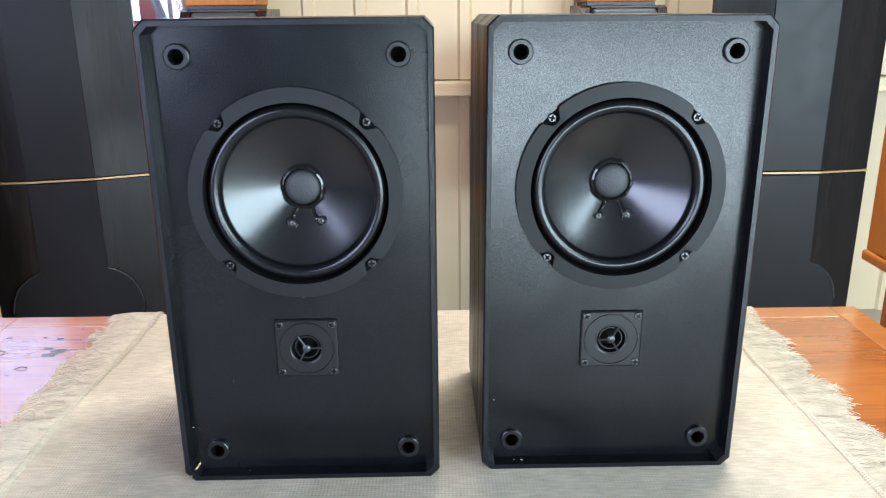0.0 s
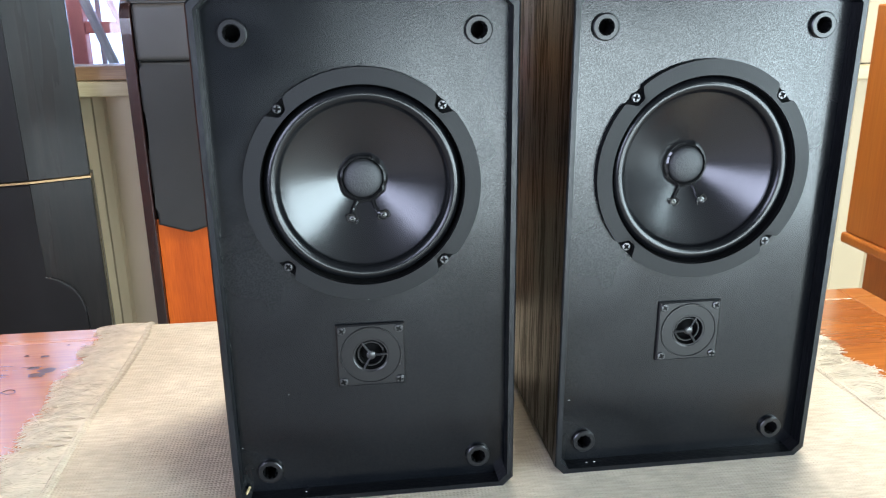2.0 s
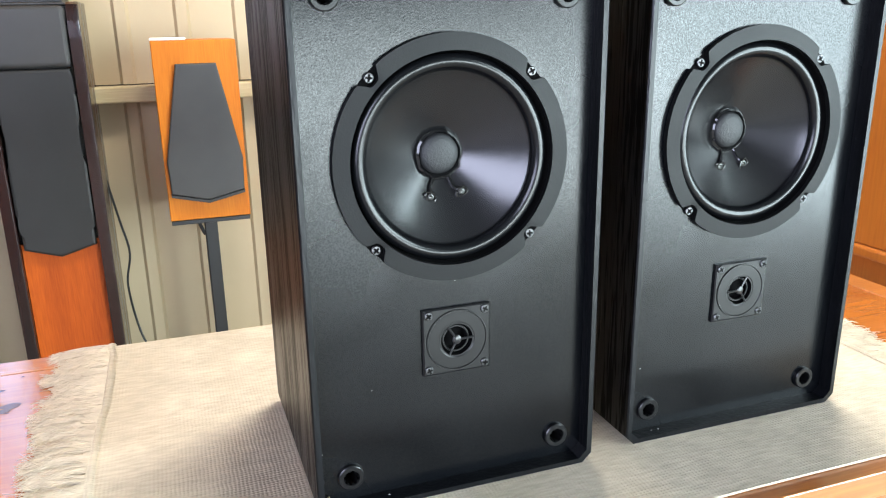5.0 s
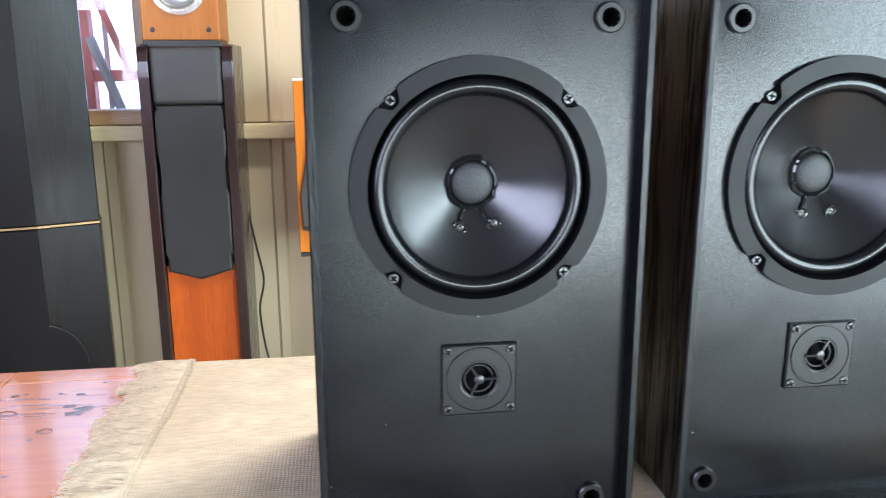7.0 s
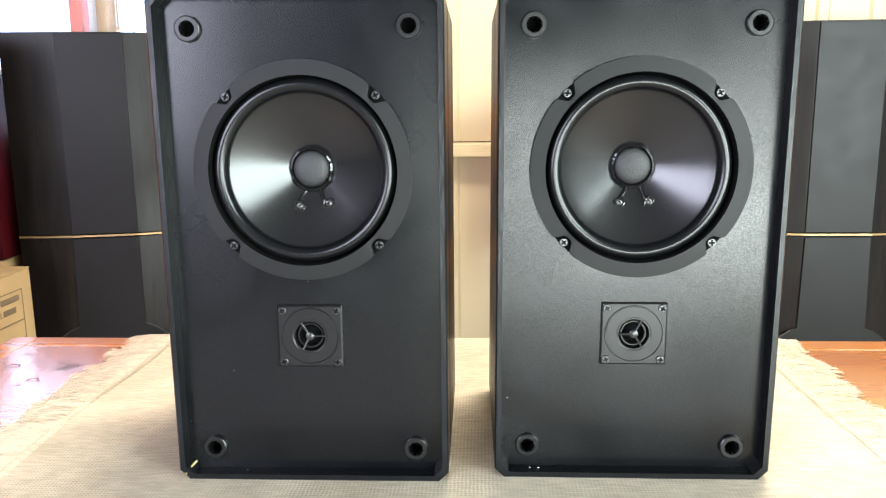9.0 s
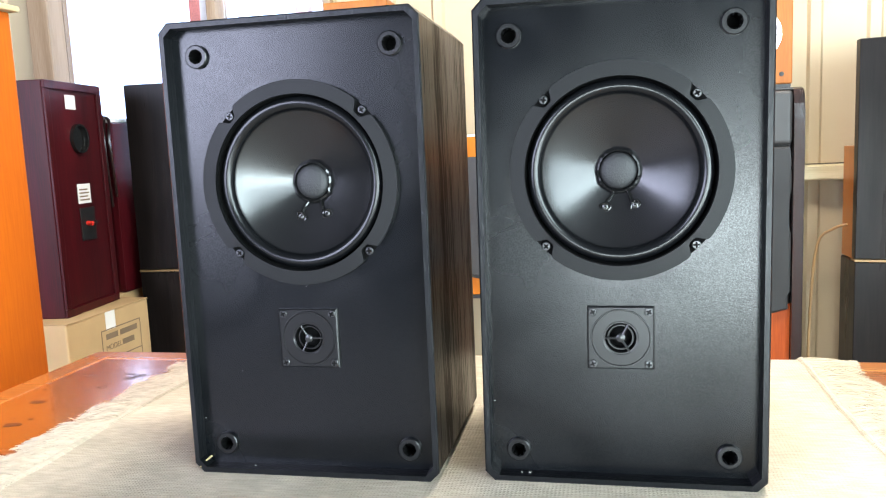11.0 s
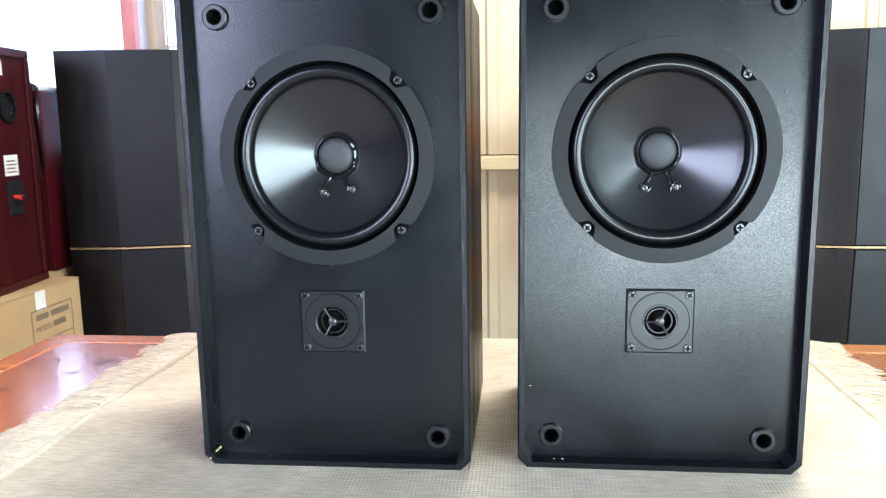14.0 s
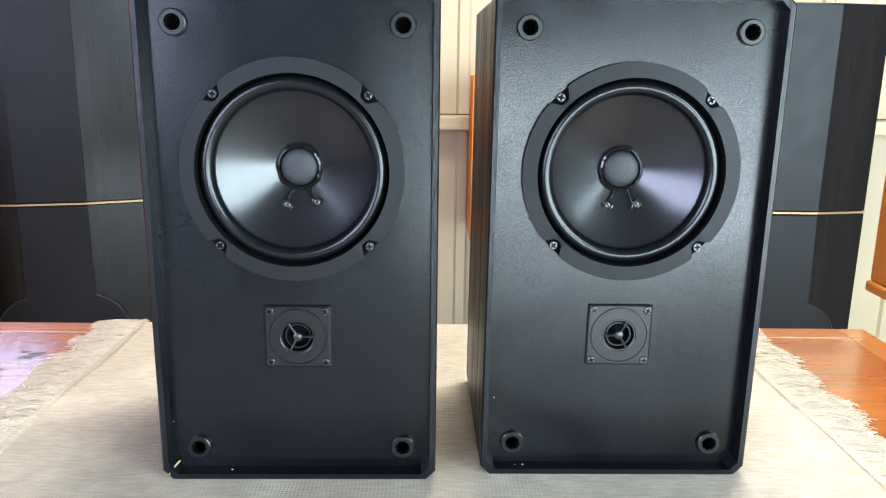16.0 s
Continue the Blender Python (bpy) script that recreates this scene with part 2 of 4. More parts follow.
# unseen floor, pale enough to bounce light onto the lower speaker fronts
M_FLOOR = mat("pale_bounce_floor", (0.32, 0.285, 0.24), 0.6, vary=0.15, scale=2.0, bump=0.2, bump_scale=40.0)
# unseen ceiling, darkened by colour like the walls
M_CEIL = mat("darkened_room_ceiling", (0.045, 0.042, 0.04), 0.7, vary=0.05)
M_FACET = wood("black_ash_panel", (0.0115, 0.0088, 0.0082), (0.0045, 0.0034, 0.0032), 0.27, along="z", rings=14.0, bump=0.12, fine=0.7, spec=0.22)
M_CLOTHBLACK = mat("black_grille_cloth", (0.005, 0.004, 0.0042), 0.4, spec=0.2, bump=0.3, bump_scale=900.0)
M_GOLD = mat("brass_strip", (0.32, 0.21, 0.10), 0.42, metal=0.6)
M_ROSE = wood("dark_rosewood", (0.024, 0.008, 0.0065), (0.007, 0.0035, 0.0035), 0.25, coat=0.2, along="z", rings=9.0)
M_GRILLE = mat("grey_grille_cloth", (0.014, 0.0132, 0.013), 0.55, bump=0.3, bump_scale=900.0)
M_GRILLE2 = mat("grey_panel", (0.036, 0.034, 0.033), 0.45, bump=0.15, bump_scale=700.0)
M_CHERRY = wood("orange_cherry_veneer", (0.47, 0.088, 0.006), (0.30, 0.046, 0.0035), 0.45, spec=0.25, coat=0.0, along="z", rings=4.0, bump=0.1)
M_MAPLE = wood("honey_orange_veneer", (0.60, 0.185, 0.010), (0.46, 0.125, 0.005), 0.45, spec=0.25, coat=0.0, along="z", rings=3.0, bump=0.05)
M_AMBER = wood("amber_brown_veneer", (0.40, 0.14, 0.018), (0.29, 0.088, 0.010), 0.4, spec=0.3, along="z", rings=3.0, bump=0.05)
M_PANEL = wood("bright_orange_veneer", (0.49, 0.108, 0.004), (0.40, 0.080, 0.003), 0.45, spec=0.25, along="z", rings=3.0, bump=0.05)
M_TEAK = wood("teak_orange_veneer", (0.52, 0.165, 0.018), (0.42, 0.12, 0.012), 0.38, coat=0.15, along="z", rings=2.5, bump=0.1)
M_MAROON = wood("maroon_mahogany_veneer", (0.062, 0.0032, 0.0058), (0.026, 0.0016, 0.003), 0.36, coat=0.04, spec=0.3, along="z", rings=8.0)
M_CARD = mat("brown_cardboard", (0.51, 0.34, 0.165), 0.85, vary=0.08, scale=6.0, bump=0.1, bump_scale=120.0)
M_INK = mat("brown_print_ink", (0.22, 0.15, 0.09), 0.8)
M_PAPER = mat("white_paper", (0.78, 0.76, 0.72), 0.8, vary=0.05)
M_SILVER = mat("silver_driver", (0.62, 0.60, 0.57), 0.25, metal=0.9)
M_BLACK = mat("black_satin_metal", (0.012, 0.012, 0.013), 0.4)
# red lightened to pink in place of strong outdoor light
M_RED = mat("red_painted_steel", (0.78, 0.26, 0.22), 0.5)
M_REDPL = mat("red_binding_post", (0.6, 0.03, 0.02), 0.3)
M_OUT = mat("white_outdoor_sheet", (0.75, 0.76, 0.78), 0.6)
M_OUTGREY = mat("grey_outdoor_steel", (0.62, 0.58, 0.58), 0.6)
M_ORANGECABLE = mat("brown_cable", (0.35, 0.2, 0.08), 0.5)
M_GLASS = bpy.data.materials.new("window_glass")
M_GLASS.use_nodes = True
g = M_GLASS.node_tree.nodes["Principled BSDF"]
g.inputs["Transmission Weight"].default_value, g.inputs["Roughness"].default_value, g.inputs["IOR"].default_value = 1.0, 0.02, 1.45
M_SKY = bpy.data.materials.new("bright_hazy_sky")
M_SKY.use_nodes = True
em = M_SKY.node_tree.nodes.new("ShaderNodeEmission")
em.inputs["Color"].default_value, em.inputs["Strength"].default_value = (0.52, 0.67, 1.0, 1), 5.0
M_SKY.node_tree.links.new(em.outputs[0], M_SKY.node_tree.nodes["Material Output"].inputs["Surface"])


# ---- mesh helpers ----
def link(name, bm, material, parent=None, smooth=False, label=""):
    bmesh.ops.recalc_face_normals(bm, faces=bm.faces[:])
    me = bpy.data.meshes.new(name)
    bm.to_mesh(me)
    bm.free()
    me.materials.append(material)
    if smooth:
        for poly in me.polygons:
            poly.use_smooth = True
        me.set_sharp_from_angle(angle=radians(35))
    ob = new(name, me)
    if parent:
        ob.parent = parent
    if label:
        ob["label"] = label
    return ob


def part(name, bm, material, parent, label="", smooth=False):
    return link(name, bm, material, parent, smooth, label)


def root(name, m, label, category, group="", kind=""):
    ob = new(name)
    ob.empty_display_size = 0.05
    ob.matrix_world = m
    return tagged(ob, label, category, group, kind)


def box(x0, x1, y0, y1, z0, z1, bevel=0.0, bm=None, segs=2):
    own = bmesh.new()
    bmesh.ops.create_cube(own, size=1.0)
    for v in own.verts:
        v.co = Vector(((x0 + x1) / 2 + v.co.x * (x1 - x0), (y0 + y1) / 2 + v.co.y * (y1 - y0), (z0 + z1) / 2 + v.co.z * (z1 - z0)))
    if bevel:
        bmesh.ops.bevel(own, geom=own.edges[:], offset=bevel, segments=segs, affect="EDGES", profile=0.5)
    if bm is None:
        return own
    me = bpy.data.meshes.new("tmp")
    own.to_mesh(me)
    own.free()
    bm.from_mesh(me)
    bpy.data.meshes.remove(me)
    return bm


def prism(pts, y0, y1, bevel=0.0):
    """A polygon in x and z, drawn out from y0 to y1."""
    bm = bmesh.new()
    a = [bm.verts.new((x, y0, z)) for x, z in pts]
    b = [bm.verts.new((x, y1, z)) for x, z in pts]
    front = bm.faces.new(a)
    bm.faces.new(b[::-1])
    k = len(pts)
    for i in range(k):
        bm.faces.new((a[i], b[i], b[(i + 1) % k], a[(i + 1) % k]))
    if bevel:
        bmesh.ops.bevel(bm, geom=list(front.edges), offset=bevel, segments=2, affect="EDGES", profile=0.5)
    return bm


def upright(pts, z0, z1, bevel=0.0):
    """A polygon in x and y, drawn up from z0 to z1."""
    bm = bmesh.new()
    a = [bm.verts.new((x, y, z0)) for x, y in pts]
    b = [bm.verts.new((x, y, z1)) for x, y in pts]
    bm.faces.new(a)
    bm.faces.new(b)
    k = len(pts)
    for i in range(k):
        bm.faces.new((a[i], a[(i + 1) % k], b[(i + 1) % k], b[i]))
    if bevel:
        bmesh.ops.bevel(bm, geom=bm.edges[:], offset=bevel, segments=2, affect="EDGES", profile=0.5)
    return bm


def lathe(profile, cx=0.0, cz=0.0, n=96, bm=None):
    """A profile of (radius, y) turned round an axis along y."""
    bm = bm or bmesh.new()
    rings = []
    for r, y in profile:
        if r < 1e-6:
            rings.append([bm.verts.new((cx, y, cz))])
        else:
            rings.append([bm.verts.new((cx + r * math.cos(2 * math.pi * i / n), y, cz + r * math.sin(2 * math.pi * i / n))) for i in range(n)])
    for p, q in zip(rings, rings[1:]):
        for i in range(n):
            j = (i + 1) % n
            if len(p) == 1:
                bm.faces.new((p[0], q[i], q[j]))
            elif len(q) == 1:
                bm.faces.new((p[i], q[0], p[j]))
            else:
                bm.faces.new((p[i], q[i], q[j], p[j]))
    return bm


def tube(pts, r, n=8, bm=None, taper=1.0):
    """A round tube along points, closed at its ends."""
    bm = bm or bmesh.new()
    pts = [Vector(p) for p in pts]
    rings = []
    for i, p in enumerate(pts):
        d = (pts[min(i + 1, len(pts) - 1)] - pts[max(i - 1, 0)]).normalized()
        u = d.cross(Vector((0.31, 0.17, 0.93)))
        if u.length < 1e-3:
            u = d.cross(Vector((1, 0, 0)))
        u.normalize()
        w = d.cross(u)
        rr = r * (1 + (taper - 1) * i / max(1, len(pts) - 1))
        rings.append([bm.verts.new(p + rr * (math.cos(2 * math.pi * k / n) * u + math.sin(2 * math.pi * k / n) * w)) for k in range(n)])
    for a, b in zip(rings, rings[1:]):
        for k in range(n):
            bm.faces.new((a[k], b[k], b[(k + 1) % n], a[(k + 1) % n]))
    bm.faces.new(rings[0][::-1])
    bm.faces.new(rings[-1])
    return bm


def smooth_path(pts, steps=8):
    """Catmull-Rom through points."""
    p = [Vector(q) for q in pts]
    p = [2 * p[0] - p[1]] + p + [2 * p[-1] - p[-2]]
    out = []
    for i in range(1, len(p) - 2):
        for s in range(steps):
            t = s / steps
            out.append(0.5 * ((2 * p[i]) + (p[i + 1] - p[i - 1]) * t + (2 * p[i - 1] - 5 * p[i] + 4 * p[i + 1] - p[i + 2]) * t * t + (3 * p[i] - p[i - 1] - 3 * p[i + 1] + p[i + 2]) * t ** 3))
    out.append(p[-2])
    return out


def octagon(w, h, c, inset=0.0):
    x, z0, z1 = w / 2 - inset, inset, h - inset
    c = c - inset * 0.25
    return [(-x + c, z0), (x - c, z0), (x, z0 + c), (x, z1 - c), (x - c, z1), (-x + c, z1), (-x, z1 - c), (-x, z0 + c)]


def plate_with_holes(outer, holes, y):
    """A flat face at depth y with round holes (x, z, radius)."""
    bm = bmesh.new()
    edges = []
    loops = [outer] + [[(x + r * math.cos(2 * math.pi * i / 64), z + r * math.sin(2 * math.pi * i / 64)) for i in range(64)] for x, z, r in holes]
    for lp in loops:
        vs = [bm.verts.new((x, y, z)) for x, z in lp]
        edges += [bm.edges.new((vs[i], vs[(i + 1) % len(vs)])) for i in range(len(vs))]
    bmesh.ops.triangle_fill(bm, edges=edges, use_beauty=True)
    return bm


def screw(x, z, y, r, turn, parent):
    """A pan-head screw, its axis along y; the cross slot is flat painted shade."""
    bm = lathe([(r, y), (r * 0.97, y - r * 0.22), (r * 0.82, y - r * 0.36), (0, y - r * 0.40)], x, z, 20)
    k = len(bm.faces)
    for a in range(2):
        ca, sa = math.cos(turn + a * math.pi / 2), math.sin(turn + a * math.pi / 2)
        q = []
        for u, w in ((-0.68, -0.2), (0.68, -0.2), (0.68, 0.2), (-0.68, 0.2)):
            q.append(bm.verts.new((x + r * (u * ca - w * sa), y - r * 0.43 - a * 0.00003, z + r * (u * sa + w * ca))))
        bm.faces.new(q)
    bm.faces.ensure_lookup_table()
    for f in bm.faces[k:]:
        f.material_index = 1
    s = part("screw", bm, M_SCREW, parent, "black steel cross-head screw", True)
    s.data.materials.append(M_SHADE)
    return s


# ---- room ----
def structure(name, bm, material, label, category):
    return tagged(link(name, bm, material), label, category, kind="structure")


ROOM_X, ROOM_Y0, ROOM_Y1, ROOM_H = 4.2, -4.0, 3.06, 3.4
structure("floor", box(-ROOM_X, ROOM_X, ROOM_Y0, ROOM_Y1 + 0.1, -0.1, 0.0), M_FLOOR, "unseen floor, made pale to bounce light onto the speaker fronts", "floor")
structure("ceiling", box(-ROOM_X, ROOM_X, ROOM_Y0, ROOM_Y1 + 0.1, ROOM_H, ROOM_H + 0.1), M_CEIL, "unseen ceiling, coloured near-black to keep reflections dark", "ceiling")
structure("wall_east", box(ROOM_X, ROOM_X + 0.1, ROOM_Y0, ROOM_Y1 + 0.1, 0, ROOM_H), M_PLAIN, "unseen side wall, coloured near-black to keep reflections dark", "wall")
structure("wall_west", box(-ROOM_X - 0.1, -ROOM_X, ROOM_Y0, ROOM_Y1 + 0.1, 0, ROOM_H), M_PLAIN, "unseen side wall, coloured near-black to keep reflections dark", "wall")
structure("wall_south", box(-ROOM_X - 0.1, ROOM_X + 0.1, ROOM_Y0 - 0.1, ROOM_Y0, 0, ROOM_H), M_PLAIN, "unseen wall facing the table, coloured near-black to keep reflections dark", "wall")

WX0, WX1, WZ0, WZ1 = -2.17, -0.90, 1.0, 2.35
bm = box(-ROOM_X, WX0, ROOM_Y1, ROOM_Y1 + 0.1, 0, ROOM_H)
box(WX1, ROOM_X, ROOM_Y1, ROOM_Y1 + 0.1, 0, ROOM_H, bm=bm)
box(WX0, WX1, ROOM_Y1, ROOM_Y1 + 0.1, 0, WZ0 - 0.03, bm=bm)
box(WX0, WX1, ROOM_Y1, ROOM_Y1 + 0.1, WZ1, ROOM_H, bm=bm)
wall_north = structure("wall_north", bm, M_PLAIN, "cream ribbed sheet-clad wall behind the loudspeakers", "wall")


def cladding(x0, x1, z0, z1):
    """A sheet with raised ribs, 8 mm proud, running up it."""
    pts = [(x0, 0.0)]
    k = math.ceil((x0 - 0.125) / 0.195)
    while 0.125 + 0.195 * k + 0.03 < x1:
        c = 0.125 + 0.195 * k
        if c - 0.03 > x0:
            pts += [(c - 0.027, 0.0), (c - 0.017, -0.011), (c + 0.017, -0.011), (c + 0.027, 0.0)]
        k += 1
    pts.append((x1, 0.0))
    bm = bmesh.new()
    y = ROOM_Y1 - 0.006
    lo = [bm.verts.new((x, y + d, z0)) for x, d in pts]
    hi = [bm.verts.new((x, y + d, z1)) for x, d in pts]
    for i in range(len(pts) - 1):
        bm.faces.new((lo[i], lo[i + 1], hi[i + 1], hi[i]))
    return bm


for x0, x1, z0, z1 in ((-ROOM_X, WX0 - 0.06, 0.0, ROOM_H), (WX1 + 0.012, ROOM_X, 0.97, ROOM_H), (WX0 - 0.06, ROOM_X, 0.0, 0.915), (WX0 - 0.06, WX1 + 0.012, WZ1 + 0.06, ROOM_H)):
    part("wall_panel", cladding(x0, x1, z0, z1), M_WALL, wall_north)

ledge = structure("trim_1", box(-2.3, 3.0, 2.985, ROOM_Y1, 0.912, 0.966, 0.006), M_SILL, "cream painted wooden ledge along the wall", "ledge")

window = root("window_1", pose(0, 0, 0), "bright window with brown wooden frame and posts", "window", kind="structure")
part("window_sill", box(WX0 - 0.05, WX1 + 0.01, 3.0, ROOM_Y1 + 0.08, 0.968, 1.018, 0.004), M_FRAME, window)
part("window_frame", box(WX0 - 0.08, WX0 + 0.02, 3.0, ROOM_Y1 + 0.08, 1.02, WZ1, 0.005), M_POST, window)
part("window_frame", box(WX1 - 0.02, WX1 + 0.01, 3.02, ROOM_Y1 + 0.08, 1.02, WZ1, 0.004), M_POST, window)
part("window_frame", box(WX0 - 0.08, WX1 + 0.01, 3.0, ROOM_Y1 + 0.08, WZ1, WZ1 + 0.06, 0.004), M_FRAME, window)
part("mullion", box(-1.425, -1.385, 3.02, ROOM_Y1 + 0.07, 1.02, WZ1, 0.004), M_POST, window)
part("mullion", box(-1.475, -1.43, 3.06, ROOM_Y1 + 0.06, 1.02, WZ1, 0.004), M_OUTGREY, window, "grey steel upright")
for a, b in ((WX0 + 0.02, -1.476), (-1.384, WX1 - 0.02)):
    pane = part("pane", box(a, b, 3.10, 3.104, 1.02, WZ1), M_GLASS, window)
    pane.visible_shadow = False
for x in (-1.33, -1.24):
    part("window_bar", tube([(x, 3.13, 1.02), (x, 3.13, WZ1)], 0.006), M_OUTGREY, window)
for z in (1.42, 1.62):
    part("window_bar", tube([(-1.384, 3.13, z), (WX1 - 0.02, 3.13, z)], 0.006), M_OUTGREY, window)

# ---- outside the window ----
structure("backdrop", box(-9, 4, 8.0, 8.05, -2, 7), M_SKY, "bright hazy daylight beyond the window", "backdrop")
structure("ground", box(-300, 300, 3.3, 300, -0.3, -0.2), M_OUT, "pale ground outside", "ground")
gate = root("steel_structure", pose(0, 0, -0.2), "red painted steel posts and braces standing outside", "steel frame")
part("post", box(-1.402, -1.326, 3.92, 3.99, 0, 3.2, 0.004), M_RED, gate)
part("post", box(-2.0, -1.93, 3.92, 3.99, 0, 3.2, 0.004), M_RED, gate)
part("rail", box(-1.929, -1.403, 3.93, 3.98, 1.345, 1.392, 0.003), M_RED, gate)
part("rail", box(-1.325, -0.4, 3.93, 3.98, 1.305, 1.358, 0.003), M_RED, gate)
part("brace", tube([(-1.39, 3.915, 1.99), (-1.275, 3.915, 1.655), (-1.16, 3.915, 1.34)], 0.017), M_RED, gate)
part("brace", tube([(-1.32, 3.90, 1.50), (-1.30, 3.90, 1.44), (-1.19, 3.90, 1.12)], 0.022), M_OUTGREY, gate, "grey steel brace")
part("upright", tube([(-1.285, 4.02, 0.0), (-1.285, 4.02, 3.0)], 0.012), M_OUTGREY, gate, "thin grey upright")

# ---- table and cloth ----
TZ = 0.748
TX0, TX1, TY0, TY1 = -0.722, 0.702, 0.606, 1.198
table = root("table", pose(0, 0, 0), "orange-brown veneered wooden table with a raised border", "table")
part("tabletop", box(TX0 + 0.0433, TX1 - 0.0433, TY0 + 0.0433, TY1 - 0.0433, TZ - 0.022, TZ - 0.0008), M_TABLE, table)
for nm, (a, b, c, d) in {"left": (TX0, TX0 + 0.043, TY0, TY1), "right": (TX1 - 0.043, TX1, TY0, TY1), "front": (TX0 + 0.0435, TX1 - 0.0435, TY0, TY0 + 0.043), "back": (TX0 + 0.0435, TX1 - 0.0435, TY1 - 0.043, TY1)}.items():
    part("border", box(a, b, c, d, TZ - 0.028, TZ, 0.0015), M_TABLE_EDGE, table, "rounded solid wood border")
for a, b, c, d in ((TX0 + 0.03, TX1 - 0.03, TY0 + 0.012, TY0 + 0.032), (TX0 + 0.03, TX1 - 0.03, TY1 - 0.04, TY1 - 0.02), (TX0 + 0.015, TX0 + 0.035, TY0 + 0.04, TY1 - 0.05), (TX1 - 0.035, TX1 - 0.015, TY0 + 0.04, TY1 - 0.05)):
    part("apron", box(a, b, c, d, TZ - 0.105, TZ - 0.0285, 0.002), M_TABLE_EDGE, table)
for x in (TX0 + 0.04, TX1 - 0.095):
    for y in (TY0 + 0.034, TY1 - 0.095):
        part("leg", box(x, x + 0.055, y, y + 0.055, 0, TZ - 0.029, 0.004), M_TABLE_EDGE, table)

rnd = random.Random(4)
bm = bmesh.new()
for i in range(34):
    x, y = rnd.uniform(-0.70, -0.545), rnd.uniform(0.72, 1.16)
    if i < 9:
        x, y = rnd.uniform(-0.69, -0.56), rnd.uniform(0.95, 1.14)
    r = rnd.choice((0.002, 0.003, 0.004, 0.008)) * rnd.uniform(0.6, 1.2)
    ring = i % 3 == 0 and r > 0.005
    n, ph = 22, rnd.uniform(0, 6)
    z = TZ - 0.0005
    rim = [bm.verts.new((x + r * (1 + 0.15 * math.sin(3 * a + ph)) * math.cos(a) * 1.3, y + r * (1 + 0.2 * math.sin(2 * a + ph)) * math.sin(a) * 0.8, z)) for a in (2 * math.pi * k / n for k in range(n))]
    if ring:
        inn = [bm.verts.new((x + (v.co.x - x) * 0.78, y + (v.co.y - y) * 0.78, z + 0.0002)) for v in rim]
        for k in range(n):
            bm.faces.new((rim[k], rim[(k + 1) % n], inn[(k + 1) % n], inn[k]))
    else:
        c = bm.verts.new((x, y, z + 0.00012))
        for k in range(n):
            bm.faces.new((rim[k], rim[(k + 1) % n], c))
tagged(link("water_stains", bm, M_WATER, smooth=True), "dried water spots and rings on the table", "stains", kind="stuff")

CX0, CX1, CY0, CY1, CZ = -0.452, 0.457, 0.624, 1.212, 0.7515
cloth = root("table_cloth", pose(0, 0, 0), "off-white woven cotton runner with fringed ends on the table", "cloth")


def cloth_z(x, y):
    z = CZ + 0.0007 * noise.noise((x * 9, y * 9, 3.0))
    if y > TY1 - 0.006:
        z -= min(0.03, (y - TY1 + 0.006) ** 2 * 30)
    return z


def sheet(nx, ny):
    bm = bmesh.new()
    rows = []
    for j in range(ny + 1):
        row = []
        for i in range(nx + 1):
            x, y = CX0 + (CX1 - CX0) * i / nx, CY0 + (CY1 - CY0) * j / ny
            wx = 0.004 * noise.noise((0.3, y * 7, 1.0)) if i in (0, nx) else 0
            wy = 0.002 * noise.noise((x * 7, 0.5, 2.0)) if j in (0, ny) else 0
            row.append(bm.verts.new((x + wx, y + wy, cloth_z(x, y))))
        rows.append(row)
    for j in range(ny):
        for i in range(nx):
            bm.faces.new((rows[j][i], rows[j][i + 1], rows[j + 1][i + 1], rows[j + 1][i]))
    ext = bmesh.ops.extrude_face_region(bm, geom=bm.faces[:])
    for v in [g for g in ext["geom"] if isinstance(g, bmesh.types.BMVert)]:
        v.co.z -= 0.0025
    return bm


part("weave", sheet(90, 60), M_CLOTH, cloth, smooth=True)
for x in (CX0 + 0.003, CX1 - 0.003):
    bm = bmesh.new()
    y = CY0
    while y < CY1 - 0.008:
        c = x + 0.007 * noise.noise((x, y * 5, 5.0)) + 0.003 * noise.noise((x, y * 23, 6.0))
        z = cloth_z(c, y) - 0.0005
        tube([(c - 0.0052, y, z - 0.0008), (c - 0.0018, y + 0.0022, z + 0.0016), (c + 0.0018, y + 0.0044, z + 0.0016), (c + 0.0052, y + 0.0066, z - 0.0008)], 0.0017, 6, bm)
        y += 0.0038
    tagged(part("hem", bm, M_CLOTH, cloth, "thick twisted hem", True), kind="stuff")
bm = bmesh.new()
rs = random.Random(9)
for yc in (0.765, 0.95, 1.115):
    for row in (-0.011, -0.003, 0.006, 0.013):
        x = CX0 + 0.02
        while x < CX1 - 0.02:
            y = yc + row + 0.003 * noise.noise((x * 6, yc, 0))
            z = cloth_z(x, y) - 0.00065
            if rs.random() < 0.85:
                d = rs.uniform(-0.0004, 0.0004)
                tube([(x, y - 0.0016 + d, z - 0.0003), (x + 0.0014, y + d, z + 0.00025), (x + 0.0028, y + 0.0016 + d, z - 0.0003)], rs.uniform(0.0007, 0.001), 6, bm)
            x += rs.uniform(0.0042, 0.0054)
tagged(part("stitching", bm, M_CLOTH, cloth, "raised rows of diagonal stitches", True), kind="stuff")


